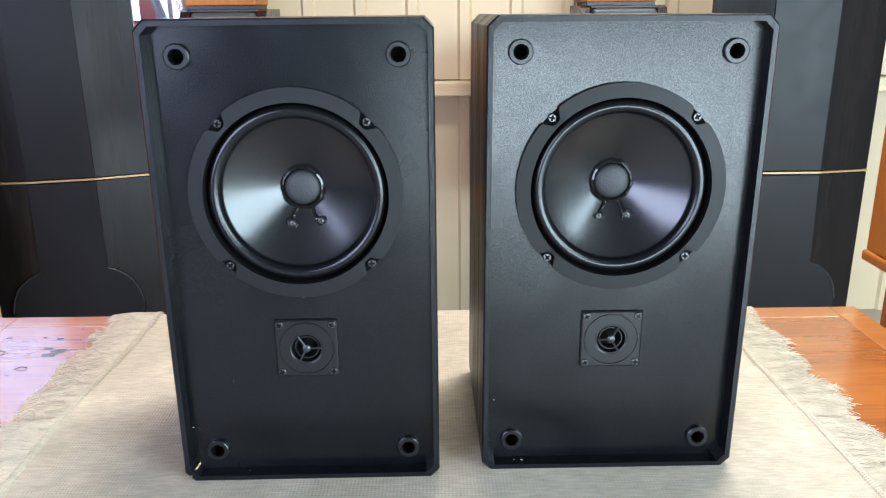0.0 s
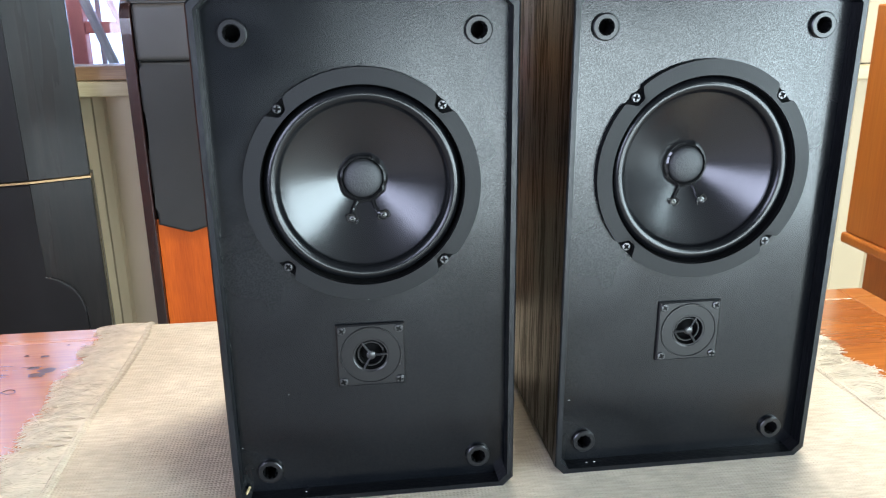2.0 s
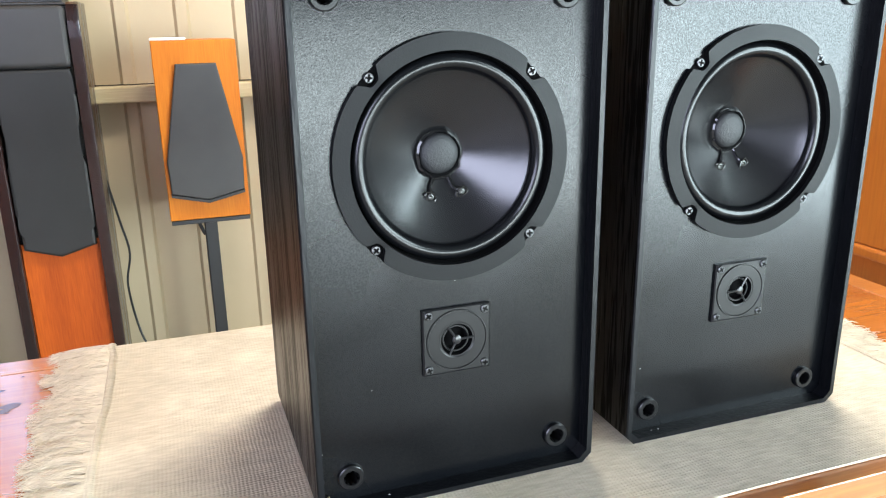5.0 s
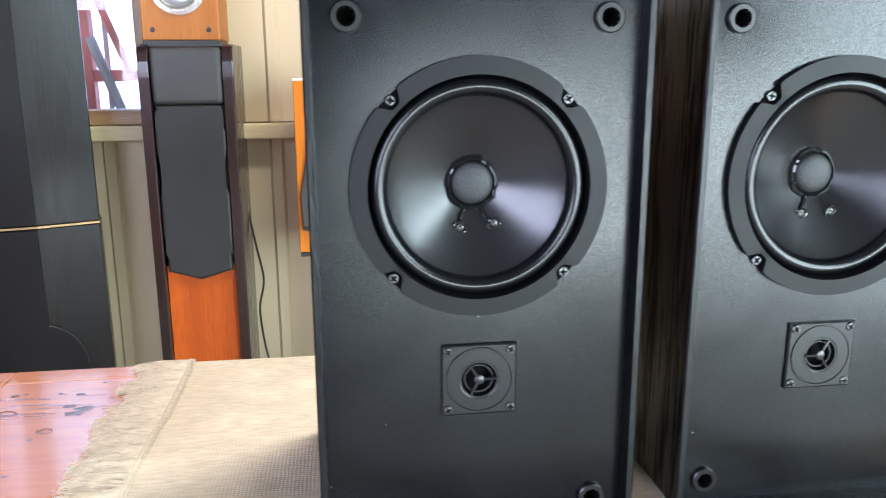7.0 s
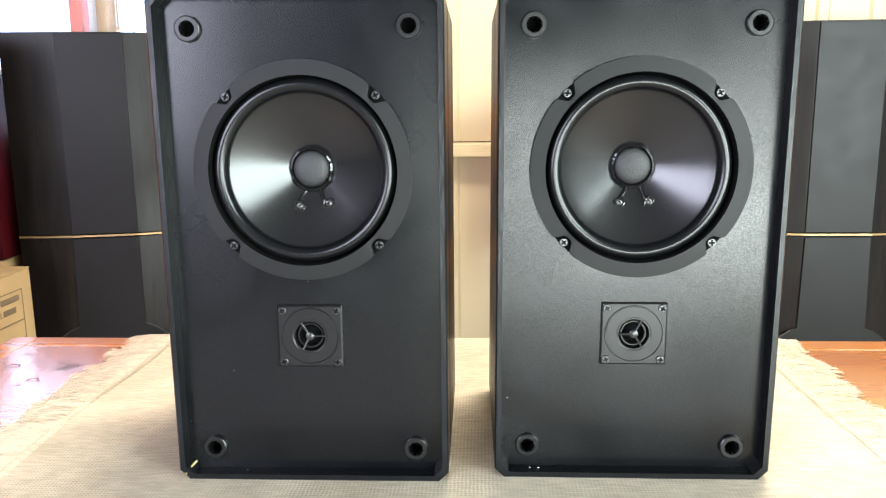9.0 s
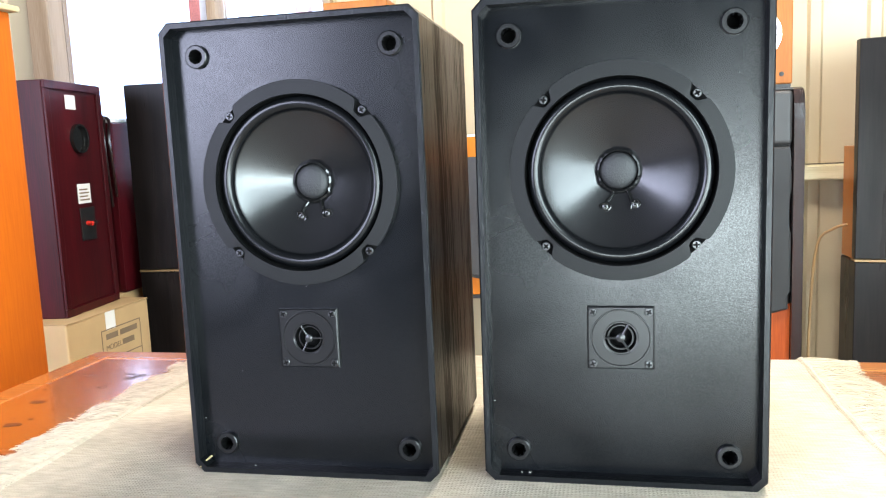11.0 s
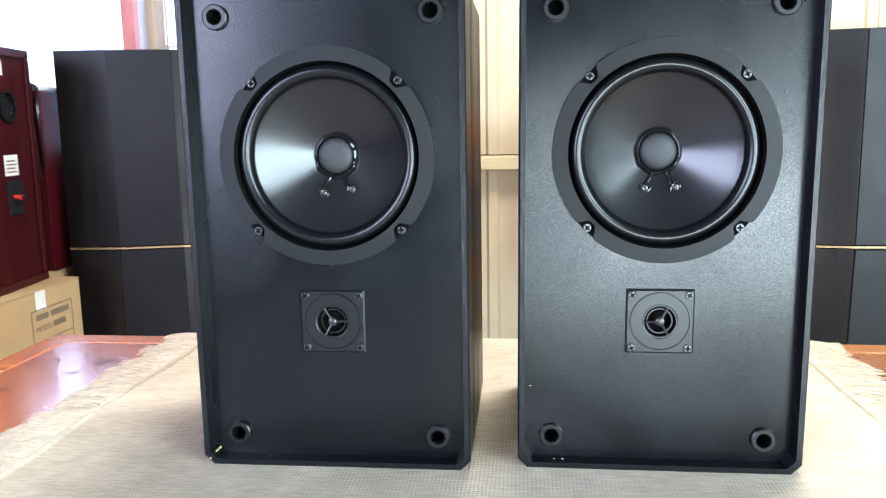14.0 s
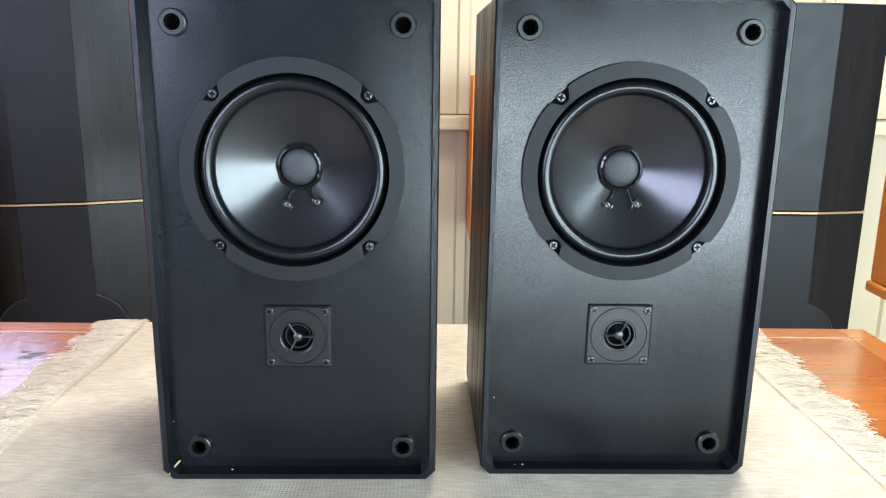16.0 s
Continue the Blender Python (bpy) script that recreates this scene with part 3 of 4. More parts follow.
def fringe(x, side, seed):
    """Soft locks of loose yarn ends along one end of the cloth."""
    rf = random.Random(seed)
    bm = bmesh.new()
    y = CY0 + 0.002
    while y < CY1 + 0.002:
        lock = rf.uniform(0.006, 0.011)
        lean = 0.5 * noise.noise((y * 14, seed, 0.0)) + rf.uniform(-0.35, 0.35)
        length = 0.066 + 0.016 * noise.noise((y * 22, seed, 4.0)) + rf.uniform(-0.01, 0.008)
        curl, phase = rf.uniform(-0.09, 0.09), rf.uniform(0, 6.3)
        for s in range(int(lock * 10500)):
            u = rf.gauss(0, 0.5)
            ln = length * (1.04 - 0.10 * u * u) * rf.uniform(0.55, 1.02)
            z0 = CZ - 0.001 + rf.uniform(0, 0.0026)
            own, wave = rf.gauss(0, 0.09), rf.gauss(0, 0.006)
            lift = rf.uniform(0.0002, 0.0032)
            pts = []
            for k in range(7):
                t = k / 6
                px = x + side * (ln * t - 0.003)
                py = y + lock * 0.5 * u * (1 - 0.35 * math.sin(t * 2.6)) + ln * (lean * 0.55 * t + curl * math.sin(t * 4 + phase) + own * t * t) + wave * math.sin(t * 9 + s) * t
                pz = z0 + lift * math.sin(t * math.pi * 0.85) - 0.0028 * t
                if py > TY1 - 0.004:
                    pz -= min(0.03, (py - TY1 + 0.004) ** 2 * 30)
                pts.append((px, py, max(pz, TZ - 0.0008) if py < TY1 else pz))
            tube(pts, 0.0005, 4, bm, 0.6)
        y += lock * 0.8
    return bm


def fringe_mat(x, side, seed):
    """The dense felted layer under the loose ends, with a ragged outer edge."""
    bm = bmesh.new()
    top, low = [], []
    n = 260
    for i in range(n + 1):
        y = CY0 + (CY1 - 0.014 - CY0) * i / n
        reach = 0.056 + 0.012 * noise.noise((y * 60, seed, 0)) + 0.012 * noise.noise((y * 170, seed, 1))
        row = []
        for k in range(7):
            t = k / 6
            row.append((x + side * reach * t, y + 0.008 * t * noise.noise((y * 30, seed, 2)), TZ + 0.0008 + (0.0018 * (1 - t) + 0.0012 * noise.noise((y * 220, t * 4, seed))) * (1 if k < 6 else 0.1)))
        top.append([bm.verts.new(p) for p in row])
        low.append([bm.verts.new((p[0], p[1], TZ + 0.0002)) for p in row])
    for i in range(n):
        for k in range(6):
            bm.faces.new((top[i][k], top[i + 1][k], top[i + 1][k + 1], top[i][k + 1]))
        bm.faces.new((top[i][6], top[i + 1][6], low[i + 1][6], low[i][6]))
    return bm


for x, side, seed in ((CX0, -1, 3), (CX1, 1, 5)):
    part("fringe_base", fringe_mat(x, side, seed), M_FRINGE, cloth, "dense cotton fringe", True)
    tagged(part("fringe", fringe(x, side, seed), M_FRINGE, cloth, "shaggy off-white yarn fringe", True), kind="stuff")


# ---- the two loudspeakers on the cloth ----
W, H, D, LIP, CUT = 0.267, 0.467, 0.242, 0.016, 0.0095
WZ, TWZ, PEGX = 0.3035, 0.1445, 0.1008


def loudspeaker(m, label, vanes, seed):
    sp = root("bookshelf_speaker", m, label, "loudspeaker", "pair of loudspeakers on the table")
    # shell with its lip round the recessed front
    bm = bmesh.new()
    outer, edge, inner = octagon(W, H, CUT), octagon(W, H, CUT, 0.0014), octagon(W, H, CUT, 0.006)
    loops = [(outer, D), (outer, 0.0014), (edge, 0.0), (inner, 0.0), (inner, LIP + 0.004)]
    rings = [[bm.verts.new((x, y, z)) for x, z in lp] for lp, y in loops]
    for p, q in zip(rings, rings[1:]):
        for i in range(8):
            bm.faces.new((p[i], p[(i + 1) % 8], q[(i + 1) % 8], q[i]))
    bm.faces.new(rings[0])
    bm.faces.ensure_lookup_table()
    for k, f in enumerate(bm.faces):
        f.material_index = 0 if (k < 8 or k == 32) else 1
    shell = part("cabinet", bm, M_ASH, sp, "black ash wood-grain cabinet with cut corners")
    shell.data.materials.append(M_RIM)
    holes = [(0, WZ, 0.0885), (0, TWZ, 0.0185)] + [(sx * PEGX, z, 0.0085) for sx in (-1, 1) for z in (0.0285, 0.434)]
    part("baffle", plate_with_holes(octagon(W, H, CUT, 0.0055), holes, LIP), M_BAFFLE, sp, "recessed black textured front panel")
    # woofer
    y = LIP
    basket = lathe([(0.1015, y), (0.1015, y - 0.0006), (0.0885, y - 0.0006), (0.088, y + 0.006), (0.0865, y + 0.012), (0.08, y + 0.02), (0.03, y + 0.07), (0, y + 0.07)], 0, WZ)
    woofer = part("woofer", basket, M_SHADE, sp, "eight-inch woofer with black woven cone", True)
    bm = bmesh.new()
    n = 240
    rings = []
    for f, dy in (("o", -0.0006), ("o", -0.0060), ("i", -0.0066), ("i", -0.0012)):
        ring = []
        for i in range(n):
            a = 2 * math.pi * i / n
            near = min(abs((math.degrees(a) - c + 180) % 360 - 180) for c in (45, 135, 225, 315))
            r = 0.1025
            if near < 6.2:
                r = 0.1025 - 0.0104 * min(1.0, (6.2 - near) / 3.6)
            if f == "i":
                r = 0.0885
            ring.append(bm.verts.new((r * math.cos(a), y + dy, WZ + r * math.sin(a))))
        rings.append(ring)
    for p, q in zip(rings, rings[1:]):
        for i in range(n):
            bm.faces.new((p[i], p[(i + 1) % n], q[(i + 1) % n], q[i]))
    part("gasket", bm, M_GASKET, woofer, "charcoal ring with notches for the screws", True)
    prof = [(0.0868, y + 0.005)]
    for k in range(15):
        a = math.pi * k / 14
        prof.append((0.0798 + 0.0066 * math.cos(a), y + 0.0055 - 0.0072 * math.sin(a)))
    prof += [(0.0722, y + 0.0065)]
    part("surround", lathe(prof, 0, WZ, 128), M_SURROUND, woofer, "half-roll black rubber surround", True)
    prof = [(0.0728, y + 0.0062)]
    for k in range(1, 15):
        t = k / 14
        prof.append((0.0728 - 0.0545 * t, y + 0.0062 + 0.033 * t ** 0.92))
    part("cone", lathe(prof, 0, WZ, 128), M_CONE, woofer, "glossy black woven cone", True)
    bm = lathe([(0.0216, y + 0.0398), (0.0208, y + 0.0347), (0.0190, y + 0.0335), (0.0176, y + 0.0375)], 0, WZ, 72)
    for v in bm.verts:
        a = math.atan2(v.co.z - WZ, v.co.x)
        r = math.hypot(v.co.x, v.co.z - WZ)
        if r > 0.0182:
            grow = 1 + 0.06 * noise.noise((3 * math.cos(a), 3 * math.sin(a), seed)) + (0.05 if math.sin(a) < -0.5 else 0.0)
            v.co.x, v.co.z = v.co.x * grow, WZ + (v.co.z - WZ) * grow
            v.co.y += 0.0011 * noise.noise((5 * math.cos(a), 5 * math.sin(a), seed + 3.0))
    part("cap_ring", bm, M_GLUE, woofer, "uneven bead of glossy black glue", True)
    part("dust_cap", lathe([(0.0178, y + 0.037), (0.0174, y + 0.0345), (0.0155, y + 0.0325), (0.011, y + 0.031), (0, y + 0.030)], 0, WZ, 64), M_CAP, woofer, "grey felt dust cap", True)

    def cone_y(r):
        return y + 0.0062 + 0.033 * ((0.0728 - r) / 0.0545) ** 0.92

    rg = random.Random(seed)
    for a0, a1 in ((-106, -109), (-70, -64)):
        pts = []
        for k in range(9):
            t = k / 8
            r, a = 0.019 + 0.0185 * t, radians(a0 + (a1 - a0) * t + 2.5 * math.sin(t * 5 + seed))
            pts.append((r * math.cos(a), cone_y(r) - 0.0010, WZ + r * math.sin(a)))
        part("lead", tube(pts, 0.0018, 8), M_GLUE, woofer, "glued voice-coil lead", True)
        e = Vector(pts[-1])
        part("eyelet", lathe([(0.0030, e.y + 0.0012), (0.0028, e.y - 0.0008), (0.0016, e.y - 0.0012), (0.0012, e.y - 0.0002), (0, e.y)], e.x, e.z, 20), M_TIN, woofer, "dull tinned eyelet", True)
        # glossy glue pooled round the eyelet
        pool = []
        for k in range(19):
            q = 2 * math.pi * k / 18
            r = 0.0042 + 0.0009 * math.sin(2 * q + seed + a0) + 0.0005 * math.sin(5 * q + seed)
            pool.append((e.x + r * math.cos(q), e.y - 0.0002, e.z + r * 1.15 * math.sin(q)))
        part("glue_ring", tube(pool, rg.uniform(0.0009, 0.0013), 6), M_GLUE, woofer, "ring of glossy black glue", True)
    for k, a in enumerate((45, 135, 225, 315)):
        screw(0.0982 * math.cos(radians(a)), WZ + 0.0982 * math.sin(radians(a)), y - 0.0016, 0.0043, 0.5 + 0.9 * k, woofer)
    # tweeter, its faceplate and the guard over the dome
    bm = plate_with_holes([(-0.0302, TWZ - 0.0295), (0.0302, TWZ - 0.0295), (0.0302, TWZ + 0.0295), (-0.0302, TWZ + 0.0295)], [(0, TWZ, 0.0148)], y - 0.0034)
    for grow, dy in ((0.0013, 0.001), (0.0, 0.003)):
        rim = [e for e in bm.edges if e.is_boundary and abs(e.verts[0].co.x) + abs(e.verts[0].co.z - TWZ) > 0.04]
        ext = bmesh.ops.extrude_edge_only(bm, edges=rim)
        for v in [q for q in ext["geom"] if isinstance(q, bmesh.types.BMVert)]:
            v.co.x += math.copysign(grow, v.co.x)
            v.co.z += math.copysign(grow, v.co.z - TWZ)
            v.co.y += dy
    tweeter = part("tweeter", bm, M_PLASTIC, sp, "small dome tweeter with a square black faceplate")
    part("groove_ring", lathe([(0.0286, y - 0.0033), (0.0282, y - 0.0046), (0.0274, y - 0.0046), (0.0268, y - 0.0038), (0.0168, y - 0.0038), (0.0150, y - 0.0028)], 0, TWZ, 96), M_PLASTIC, tweeter, "raised moulded ring")
    part("throat", lathe([(0.0150, y - 0.0028), (0.0140, y + 0.003), (0.0128, y + 0.0085)], 0, TWZ, 64), M_SHADE, tweeter, "throat coloured black for its shade", True)
    part("inner_ring", lathe([(0.0128, y + 0.001), (0.0124, y - 0.0004), (0.0112, y - 0.0004), (0.0108, y + 0.001)], 0, TWZ, 64), M_PLASTIC, tweeter, "", True)
    part("dome", lathe([(0.0135, y + 0.007), (0.0105, y + 0.0085), (0.0095, y + 0.008), (0.007, y + 0.0062), (0.0035, y + 0.005), (0, y + 0.0047)], 0, TWZ, 48), M_SHADE, tweeter, "black dome", True)
    for a in vanes:
        r = radians(a)
        part("vane", tube([(0.0035 * math.cos(r), y - 0.0034, TWZ + 0.0035 * math.sin(r)), (0.0152 * math.cos(r), y - 0.0036, TWZ + 0.0152 * math.sin(r))], 0.0011, 6), M_VANE, tweeter, "", True)
    part("phase_button", lathe([(0.0042, y - 0.0022), (0.0041, y - 0.004), (0.003, y - 0.0046), (0, y - 0.0047)], 0, TWZ, 32), M_VANE, tweeter, "", True)
    for k, (sx, sz) in enumerate(((-1, -1), (1, -1), (1, 1), (-1, 1))):
        screw(sx * 0.0263, TWZ + sz * 0.0256, y - 0.0034, 0.0041, 0.4 + 1.1 * k, tweeter)
    # sockets for the grille pegs
    for sx in (-1, 1):
        for z in (0.0285, 0.434):
            so = part("grille_socket", lathe([(0.0118, y), (0.0118, y - 0.0034), (0.0108, y - 0.0042), (0.0074, y - 0.0042), (0.0070, y - 0.0034)], sx * PEGX, z, 40), M_PLASTIC, sp, "round black plastic grille socket", True)
            bm = bmesh.new()
            for k in range(8):
                a = 2 * math.pi * k / 8 + 0.2
                c, s = math.cos(a), math.sin(a)
                q = [bm.verts.new((sx * PEGX + r * c - w * s, yy, z + r * s + w * c)) for yy in (y - 0.0036, y + 0.001) for r, w in ((0.0072, -0.0011), (0.0058, -0.0008), (0.0058, 0.0008), (0.0072, 0.0011))]
                bm.faces.new(q[:4])
                for i in range(3):
                    bm.faces.new((q[i], q[i + 1], q[i + 5], q[i + 4]))
            part("teeth", bm, M_SHADE, so)
            part("bore", lathe([(0.0070, y - 0.0033), (0.0071, y + 0.016), (0, y + 0.016)], sx * PEGX, z, 24), M_SHADE, so, "hole coloured black for its shade")
    return sp


def chips(sp, spots, material, name, label):
    """Small flakes lying on the lip and the front panel."""
    for x, y, z, s in spots:
        bm = bmesh.new()
        bmesh.ops.create_icosphere(bm, subdivisions=1, radius=s)
        for v in bm.verts:
            v.co = Vector((x + v.co.x * 1.5, y + v.co.y * 0.5, z + v.co.z * 0.7))
        part(name, bm, material, sp, label)


left = loudspeaker(pose(-0.1228, 0.7135, CZ + 0.0007, 0, 0, 0.45), "black bookshelf loudspeaker, tweeter below woofer, lower corner chipped", (122, 2, 242), 2)
right = loudspeaker(pose(0.1893, 0.727, CZ + 0.0004, 0, 0.35, 0.8), "black bookshelf loudspeaker, tweeter below woofer, grille removed", (62, 182, 302), 7)
part("split", tube([(-W / 2 + 0.006, -0.0004, 0.006), (-W / 2 + 0.0095, 0.008, 0.0105), (-W / 2 + 0.012, 0.0150, 0.0125)], 0.0012, 6), M_CHIP, left, "split showing bare wood at the corner")
chips(left, [(-0.125, LIP - 0.0003, 0.055, 0.0006), (-0.068, 0.009, 0.0064, 0.0007), (0.0, LIP - 0.0003, 0.1985, 0.0005), (-0.078, LIP - 0.0003, 0.108, 0.0004)], M_SPECK, "speck", "pale fleck")
chips(right, [(-0.090, 0.009, 0.0064, 0.0009), (-0.122, 0.001, 0.083, 0.0007), (-0.098, 0.009, 0.0064, 0.0006)], M_SPECK, "speck", "pale fleck")


# ---- tall towers with a cherry foot ----
def tower(m):
    tw = root("floor_speaker", m, "tall dark rosewood floor speaker with grey grilles and orange cherry front", "loudspeaker", "pair of tall rosewood floor speakers")
    for sx in (-1, 1):
        pts = [(-0.018, 0), (0.30, 0), (0.30, 1.235), (0.03, 1.235), (0.008, 1.228), (-0.006, 1.21), (-0.014, 1.18), (-0.018, 1.13)]
        bm = prism(pts, -0.017, 0.017, 0.004)
        bmesh.ops.rotate(bm, verts=bm.verts[:], cent=(0, 0, 0), matrix=Matrix.Rotation(radians(90), 3, "Z"))
        bmesh.ops.translate(bm, verts=bm.verts[:], vec=(sx * 0.133, 0, 0))
        part("side_panel", bm, M_ROSE, tw, "dark rosewood side with rounded top")
    part("body", box(-0.1155, 0.1155, 0.022, 0.298, 0.0, 1.226, 0.003), M_BLACK, tw)
    part("top_plate", box(-0.1155, 0.1155, 0.0, 0.295, 1.2265, 1.2335, 0.002), M_GRILLE2, tw, "silvery grey top")
    part("upper_grille", box(-0.113, 0.113, -0.016, 0.021, 1.043, 1.2255, 0.016, segs=4), M_GRILLE2, tw, "grey upper panel")
    half = [(0.0, 0.452), (0.106, 0.484), (0.106, 0.53), (0.1, 0.545), (0.1, 0.575), (0.113, 0.6), (0.113, 0.745), (0.106, 0.762), (0.094, 0.785), (0.094, 0.845), (0.106, 0.87), (0.113, 0.89), (0.113, 0.955), (0.1, 0.975), (0.098, 1.02), (0.106, 1.04)]
    pts = half + [(-x, z) for x, z in half[:0:-1]]
    part("lower_grille", prism(pts, -0.016, 0.021, 0.009), M_GRILLE, tw, "dark grey grille with a pointed foot and scalloped sides")
    part("front_panel", box(-0.1145, 0.1145, 0.004, 0.0215, 0.02, 0.5), M_CHERRY, tw, "orange cherry front")
    return tw


tower(pose(-0.716, 2.81, 0, 0, 0, 0))
tower(pose(0.669, 2.81, 0, 0, 0, 0))


def shelf_monitor(m):
    mo = root("compact_speaker", m, "small orange wooden speaker with a silver driver on the tall speaker", "loudspeaker", "pair of small orange speakers")
    part("cabinet", box(-0.123, 0.123, 0.0, 0.21, 0.012, 0.40, 0.005), M_AMBER, mo)
    part("base", box(-0.118, 0.118, 0.003, 0.207, 0.0, 0.0115), M_BLACK, mo)
    dr = part("driver", lathe([(0.088, -0.001), (0.087, -0.006), (0.076, -0.007), (0.074, -0.002), (0.066, -0.006), (0.058, -0.002), (0.03, 0.0), (0.024, -0.008), (0, -0.014)], 0, 0.178, 64), M_SILVER, mo, "silver cone driver", True)
    for sx in (-1, 1):
        part("bolt", lathe([(0.008, -0.0005), (0.007, -0.003), (0, -0.004)], sx * 0.088, 0.045, 20), M_BLACK, mo, "", True)
    return mo


shelf_monitor(pose(-0.728, 2.83, 1.235))
shelf_monitor(pose(0.662, 2.83, 1.235))


# ---- monitors on black stands ----
def stand_monitor(m, label):
    st = root("stand_speaker", m, label, "loudspeaker", "pair of orange speakers on stands")
    part("base_plate", box(-0.13, 0.13, -0.02, 0.24, 0, 0.015, 0.003), M_BLACK, st)
    part("pole", box(-0.021, 0.021, 0.09, 0.135, 0.0155, 0.543, 0.004), M_BLACK, st)
    part("top_plate", box(-0.123, 0.123, 0.0, 0.22, 0.5435, 0.5575, 0.002), M_BLACK, st)
    part("cabinet", box(-0.125, 0.125, 0.0, 0.22, 0.558, 1.117, 0.003), M_MAPLE, st, "honey-orange lacquered cabinet")
    pts = [(0, 0.622), (0.112, 0.648), (0.116, 0.75), (0.06, 1.048), (-0.06, 1.048), (-0.116, 0.75), (-0.112, 0.648)]
    part("grille", prism(pts, -0.016, -0.001, 0.004), M_GRILLE2, st, "grey tapered grille")
    low = [(0, 0.612), (0.113, 0.638), (0.113, 0.647), (0, 0.621), (-0.113, 0.647), (-0.113, 0.638)]
    part("grille_edge", prism(low, -0.017, -0.0012), M_BLACK, st, "black lower edge")
    return st


stand_monitor(pose(-0.249, 2.7, 0), "orange wooden speaker with tapered grey grille on black stand")
stand_monitor(pose(0.268, 2.7, 0), "orange wooden speaker with tapered grey grille on black stand")
bm = box(-0.375, -0.27, 2.71, 2.80, 1.1175, 1.125, 0.002)
tagged(link("paper", bm, M_PAPER), "folded white paper lying on the orange speaker", "paper")


# ---- wide faceted black speakers ----
def faceted(m):
    fa = root("panel_speaker", m, "wide black faceted floor speaker with a thin brass strip", "loudspeaker", "pair of wide black faceted speakers")
    hw, mid, zg, top = 0.302, 0.115, 0.652, 1.374

    def plan(back):
        return [(-hw, 0.035), (-mid, 0.0), (mid, 0.0), (hw, 0.035), (hw, back), (-hw, back)]

    part("lower_cabinet", upright(plan(0.2), 0.0, zg - 0.006, 0.002), M_FACET, fa)
    part("upper_cabinet", upright(plan(0.075), zg + 0.006, top, 0.002), M_FACET, fa)
    part("brass_strip", upright([(x * 1.006, yy - 0.003 if yy < 0.05 else yy) for x, yy in plan(0.075)], zg - 0.0035, zg + 0.0035), M_GOLD, fa, "thin brass strip between the two halves")
    # dark cloth over the middle, flaring into an arch at the foot
    part("upper_cloth", box(-mid + 0.001, mid - 0.001, -0.006, -0.0005, zg + 0.008, top - 0.004, 0.002), M_CLOTHBLACK, fa, "black cloth centre")
    pts = [(-mid, zg - 0.01), (-mid, 0.315)]
    arch = [(0.115, 0.315), (0.15, 0.30), (0.19, 0.268), (0.215, 0.225), (0.228, 0.17), (0.23, 0.05)]
    pts = [(mid - 0.001, zg - 0.008)] + arch + [(-x, z) for x, z in arch[::-1]] + [(-mid + 0.001, zg - 0.008)]
    part("lower_cloth", prism(pts, -0.007, 0.02, 0.003), M_CLOTHBLACK, fa, "black cloth centre flaring into an arch")
    for sx in (-1, 1):
        part("arch_edge", tube(smooth_path([(sx * x, -0.0065, z) for x, z in arch[:-1]], 5), 0.003, 6), M_GRILLE, fa, "grey edge of the arch", True)
    return fa


faceted(pose(-1.335, 2.76, 0, 0, 0, 14))
faceted(pose(1.280, 2.75, 0, 0, 0, 0))
tagged(link("wooden_box", box(0.99, 1.13, 2.86, 2.985, 0.6465, 1.03, 0.003), M_TEAK), "brown wooden box behind the wide black speaker", "box")


# ---- maroon speakers on cartons ----
def carton(m):
    ca = root("cardboard_box", m, "brown cardboard carton with printed label under the maroon speaker", "box")
    part("body", box(-0.42, 0.0, 0.0, 0.46, 0.0, 0.565, 0.006), M_CARD, ca)
    part("flap", box(-0.419, 0.002, 0.002, 0.458, 0.5655, 0.569, 0.001), M_CARD, ca)
    part("tape", box(0.0004, 0.001, 0.20, 0.255, 0.50, 0.568), M_PAPER, ca, "strip of pale tape")
    y0, y1, z0, z1 = 0.17, 0.40, 0.33, 0.505
    for a, b, c, d in ((y0, y1, z1 - 0.004, z1), (y0, y1, z0, z0 + 0.004), (y0, y0 + 0.004, z0, z1), (y1 - 0.004, y1, z0, z1), (y0, y1, 0.395, 0.399)):
        part("label_line", box(0.0012, 0.0018, a, b, c, d), M_INK, ca)
    for a, b, z in ((0.195, 0.262, 0.468), (0.275, 0.378, 0.468), (0.285, 0.355, 0.43)):
        part("print_bar", box(0.0012, 0.0018, a, b, z, z + 0.02), M_INK, ca, "brown printed word")
    data = bpy.data.curves.new("lettering", "FONT")
    data.body, data.size, data.extrude = "MODEL", 0.027, 0.0003
    data.materials.append(M_INK)
    tx = new("lettering", data)
    tx.parent = ca
    tx.matrix_basis = Matrix(((0, 0, 1, 0.0016), (1, 0, 0, 0.19), (0, 1, 0, 0.43), (0, 0, 0, 1)))
    return ca


carton(pose(-1.545, 2.15, 0, 0, 0, 0))
tagged(link("cardboard_box", box(-2.3, -1.70, 2.64, 3.0, 0, 0.57, 0.006), M_CARD), "brown cardboard carton beside the wall", "box")


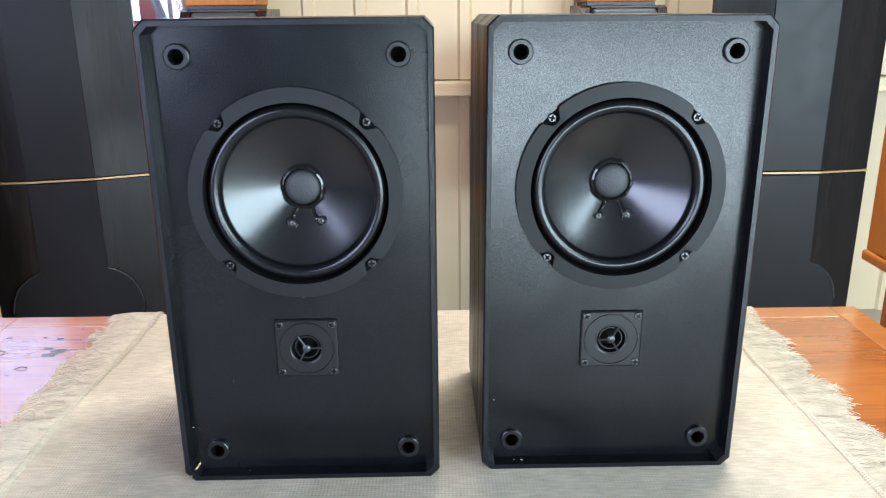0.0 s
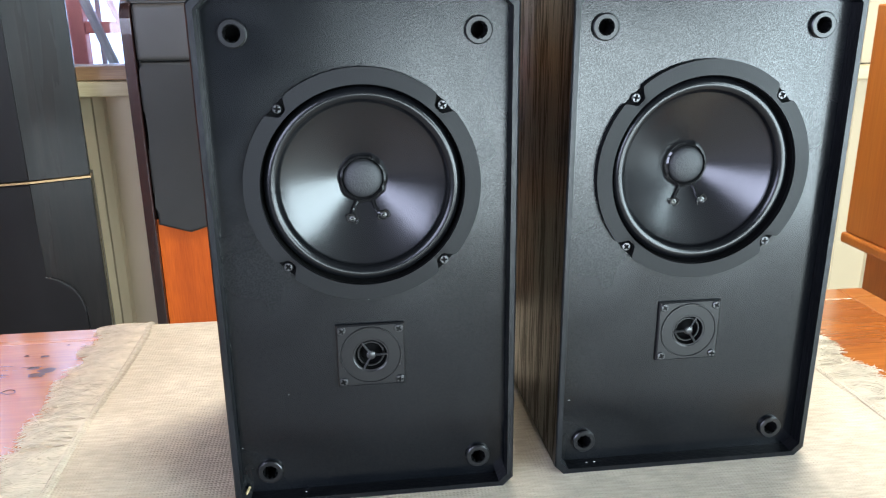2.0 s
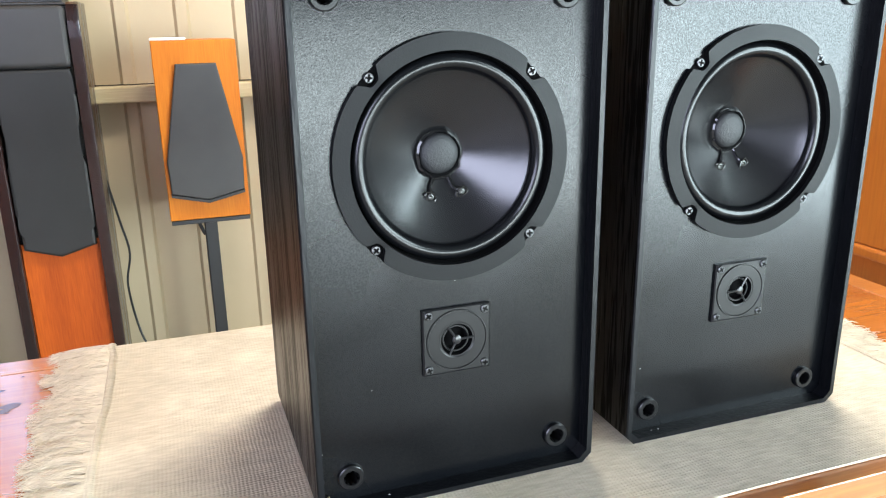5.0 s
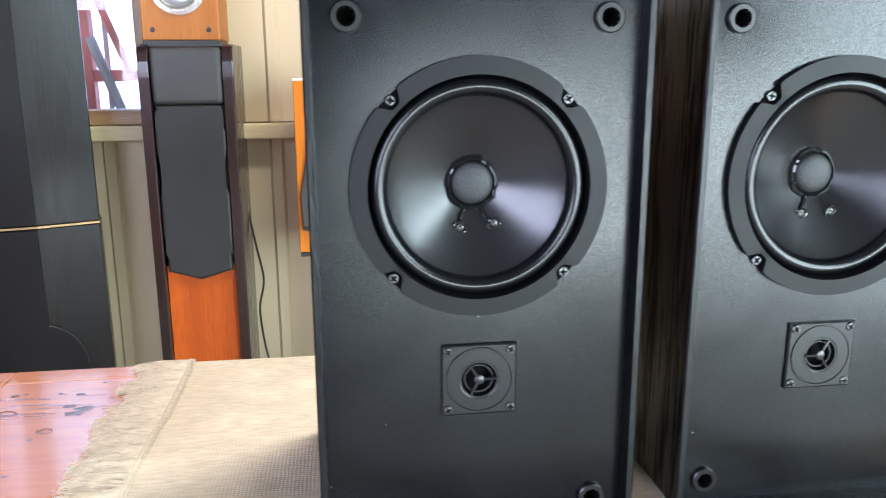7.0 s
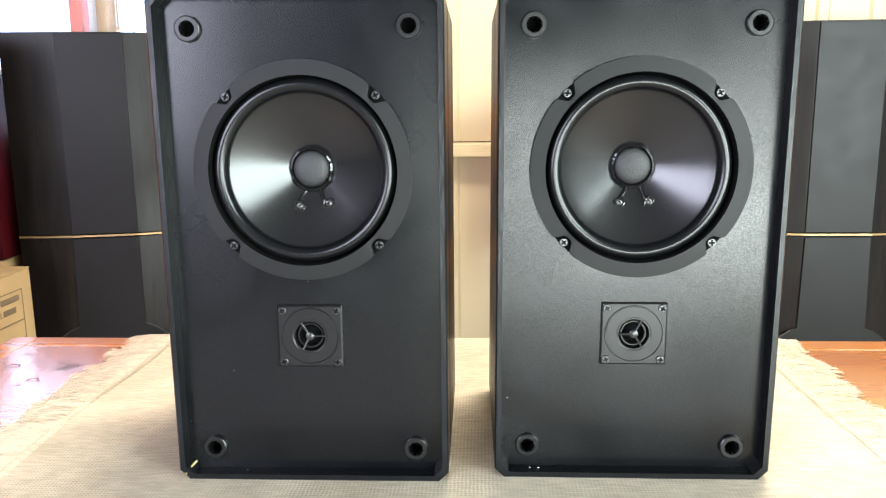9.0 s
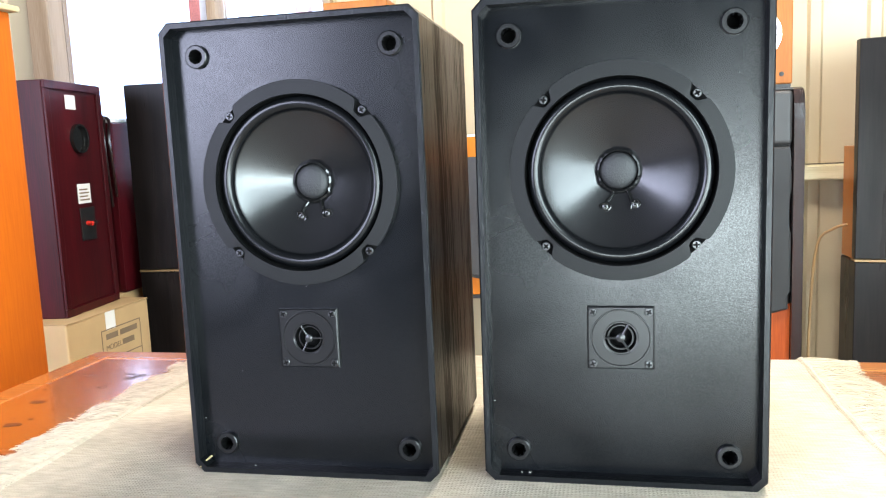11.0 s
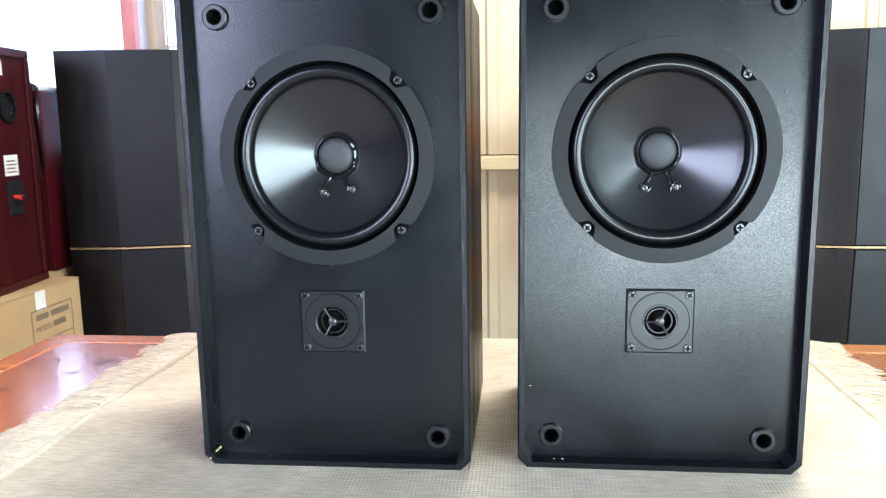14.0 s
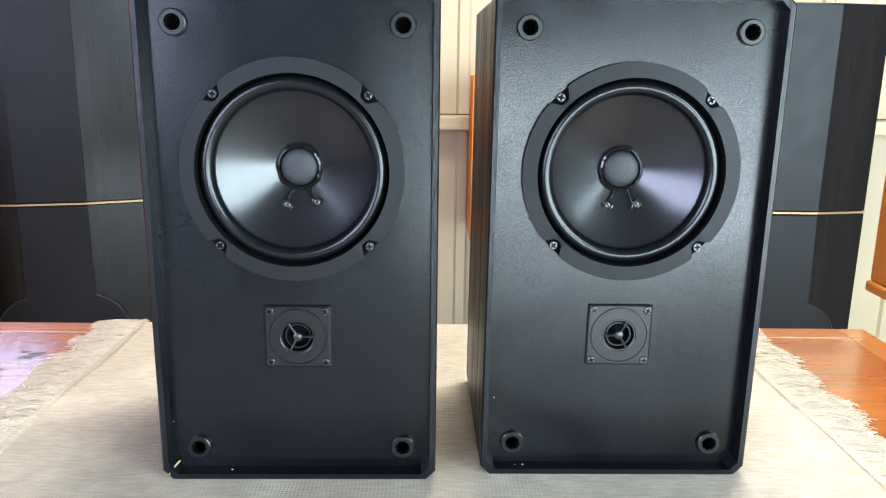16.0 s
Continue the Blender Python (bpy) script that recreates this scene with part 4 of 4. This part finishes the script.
def maroon(m, label):
    ms = root("bookshelf_speaker", m, label, "loudspeaker", "pair of maroon speakers")
    part("cabinet", box(-0.28, -0.004, 0.0, 0.34, 0.0, 0.79, 0.003), M_MAROON, ms)
    for a, b, c, d in ((0, 0.34, 0, 0.028), (0, 0.34, 0.762, 0.79), (0, 0.026, 0.0285, 0.7615), (0.314, 0.34, 0.0285, 0.7615)):
        part("back_frame", box(-0.0035, 0.006, a, b, c, d, 0.002), M_MAROON, ms)

    def disc(profile, y, z, n, material, name, lab):
        bm = lathe(profile, 0, 0, n)
        bmesh.ops.rotate(bm, verts=bm.verts[:], cent=(0, 0, 0), matrix=Matrix.Rotation(radians(90), 3, "Z"))
        bmesh.ops.translate(bm, verts=bm.verts[:], vec=(0, y, z))
        return part(name, bm, material, ms, lab, True)

    disc([(0.052, 0.004), (0.05, -0.008), (0.044, -0.008), (0.041, 0.002), (0.041, 0.0035), (0, 0.0036)], 0.185, 0.60, 48, M_GLUE, "port", "round black reflex port")
    part("label", box(-0.0035, -0.0025, 0.125, 0.185, 0.70, 0.748), M_PAPER, ms, "white sticker")
    part("label", box(-0.0035, -0.0025, 0.145, 0.225, 0.375, 0.443), M_PAPER, ms, "white rating label")
    for k in range(4):
        part("print_bar", box(-0.0024, -0.002, 0.155, 0.215 - 0.008 * (k % 2), 0.385 + 0.012 * k, 0.390 + 0.012 * k), M_INK, ms)
    cup = part("terminal_cup", box(-0.0035, 0.001, 0.145, 0.235, 0.245, 0.36, 0.002), M_BLACK, ms, "black terminal plate")
    bm = tube([(0.0, 0.18, 0.305), (0.022, 0.18, 0.303)], 0.008, 12)
    part("binding_post", bm, M_REDPL, cup, "red binding post", True)
    bm = tube([(0.0, 0.205, 0.305), (0.022, 0.205, 0.303)], 0.008, 12)
    part("binding_post", bm, M_BLACK, cup, "black binding post", True)
    return ms


maroon(pose(-1.605, 2.235, 0.5695, 0, 0, 6.0), "maroon mahogany speaker turned backwards with port and labels")
gs = root("bookshelf_speaker", pose(0, 0, 0), "glossy maroon speaker standing on a carton by the wall", "loudspeaker", "pair of maroon speakers")
part("cabinet", box(-2.0, -1.69, 2.70, 2.96, 0.5705, 1.235, 0.006), M_MAROON, gs)
part("side_trim", box(-1.712, -1.688, 2.694, 2.6995, 0.58, 1.225, 0.001), M_MAROON, gs)
rp = random.Random(2)
bundle = root("cable_bundle", pose(-1.78, 2.78, 1.235), "dark red cables hanging over the maroon speaker", "cable")
for k in range(7):
    x0 = 0.06 - 0.02 * k
    part("cable", tube(smooth_path([(x0 - 0.12, 0.0, 0.005), (x0 + 0.01, -0.07, 0.017 + 0.008 * k), (x0 + 0.03, -0.10 - 0.004 * k, -0.085), (x0 + rp.uniform(0, 0.04), -0.095 - 0.004 * k, -0.285 - 0.04 * k)], 6), 0.006, 6), M_ROSE, bundle, "", True)
bm = box(-1.95, -1.70, 2.715, 2.90, 1.236, 1.252, 0.005)
tagged(link("paper_pile", bm, M_PAPER), "white and red papers on the maroon speaker", "paper")

# ---- cabinets at the ends of the table ----
cab = root("wooden_cabinet", pose(0, 0, 0), "tall orange wooden cabinet beside the table with a board on top", "cabinet")
part("body", box(-1.36, -0.918, 0.86, 1.305, 0.0, 1.372, 0.004), M_PANEL, cab)
part("top_board", box(-1.37, -0.905, 0.85, 1.318, 1.3725, 1.384, 0.003), M_SILL, cab, "cream board")

side = root("wooden_cabinet", pose(0, 0, 0), "teak-orange wooden cabinet on a plinth beside the table", "cabinet")
part("body", box(0.95, 1.34, 1.18, 1.62, 0.715, 1.20, 0.004), M_TEAK, side)
part("bottom_moulding", box(0.944, 1.346, 1.174, 1.626, 0.69, 0.7145, 0.006), M_TEAK, side)
part("plinth", box(0.985, 1.305, 1.215, 1.585, 0.0, 0.6895, 0.004), M_TEAK, side)

# ---- cables ----
def cable(pts, r, material, label):
    return tagged(link("cable", tube(smooth_path(pts), r, 8), material, smooth=True), label, "cable")


cable([(-0.58, 2.98, 0.72), (-0.545, 2.97, 0.52), (-0.525, 2.96, 0.40), (-0.545, 2.96, 0.28), (-0.52, 2.94, 0.10), (-0.47, 2.9, 0.006)], 0.004, M_BLACK, "black cable hanging behind the tall speaker")
cable([(-0.275, 2.79, 0.55), (-0.285, 2.80, 0.525), (-0.278, 2.80, 0.50), (-0.27, 2.8, 0.48)], 0.006, M_BLACK, "short black plug lead under the stand speaker")
cable([(0.99, 2.92, 0.76), (0.95, 2.95, 0.74), (0.905, 2.96, 0.69), (0.885, 2.96, 0.5), (0.88, 2.96, 0.2), (0.90, 2.94, 0.006)], 0.005, M_ORANGECABLE, "thin brown cable hanging beside the black speaker")
cable([(1.16, 1.7, 0.72), (1.13, 1.72, 0.6), (1.1, 1.72, 0.4), (1.1, 1.72, 0.006)], 0.006, M_BLACK, "black cable hanging behind the cabinet")
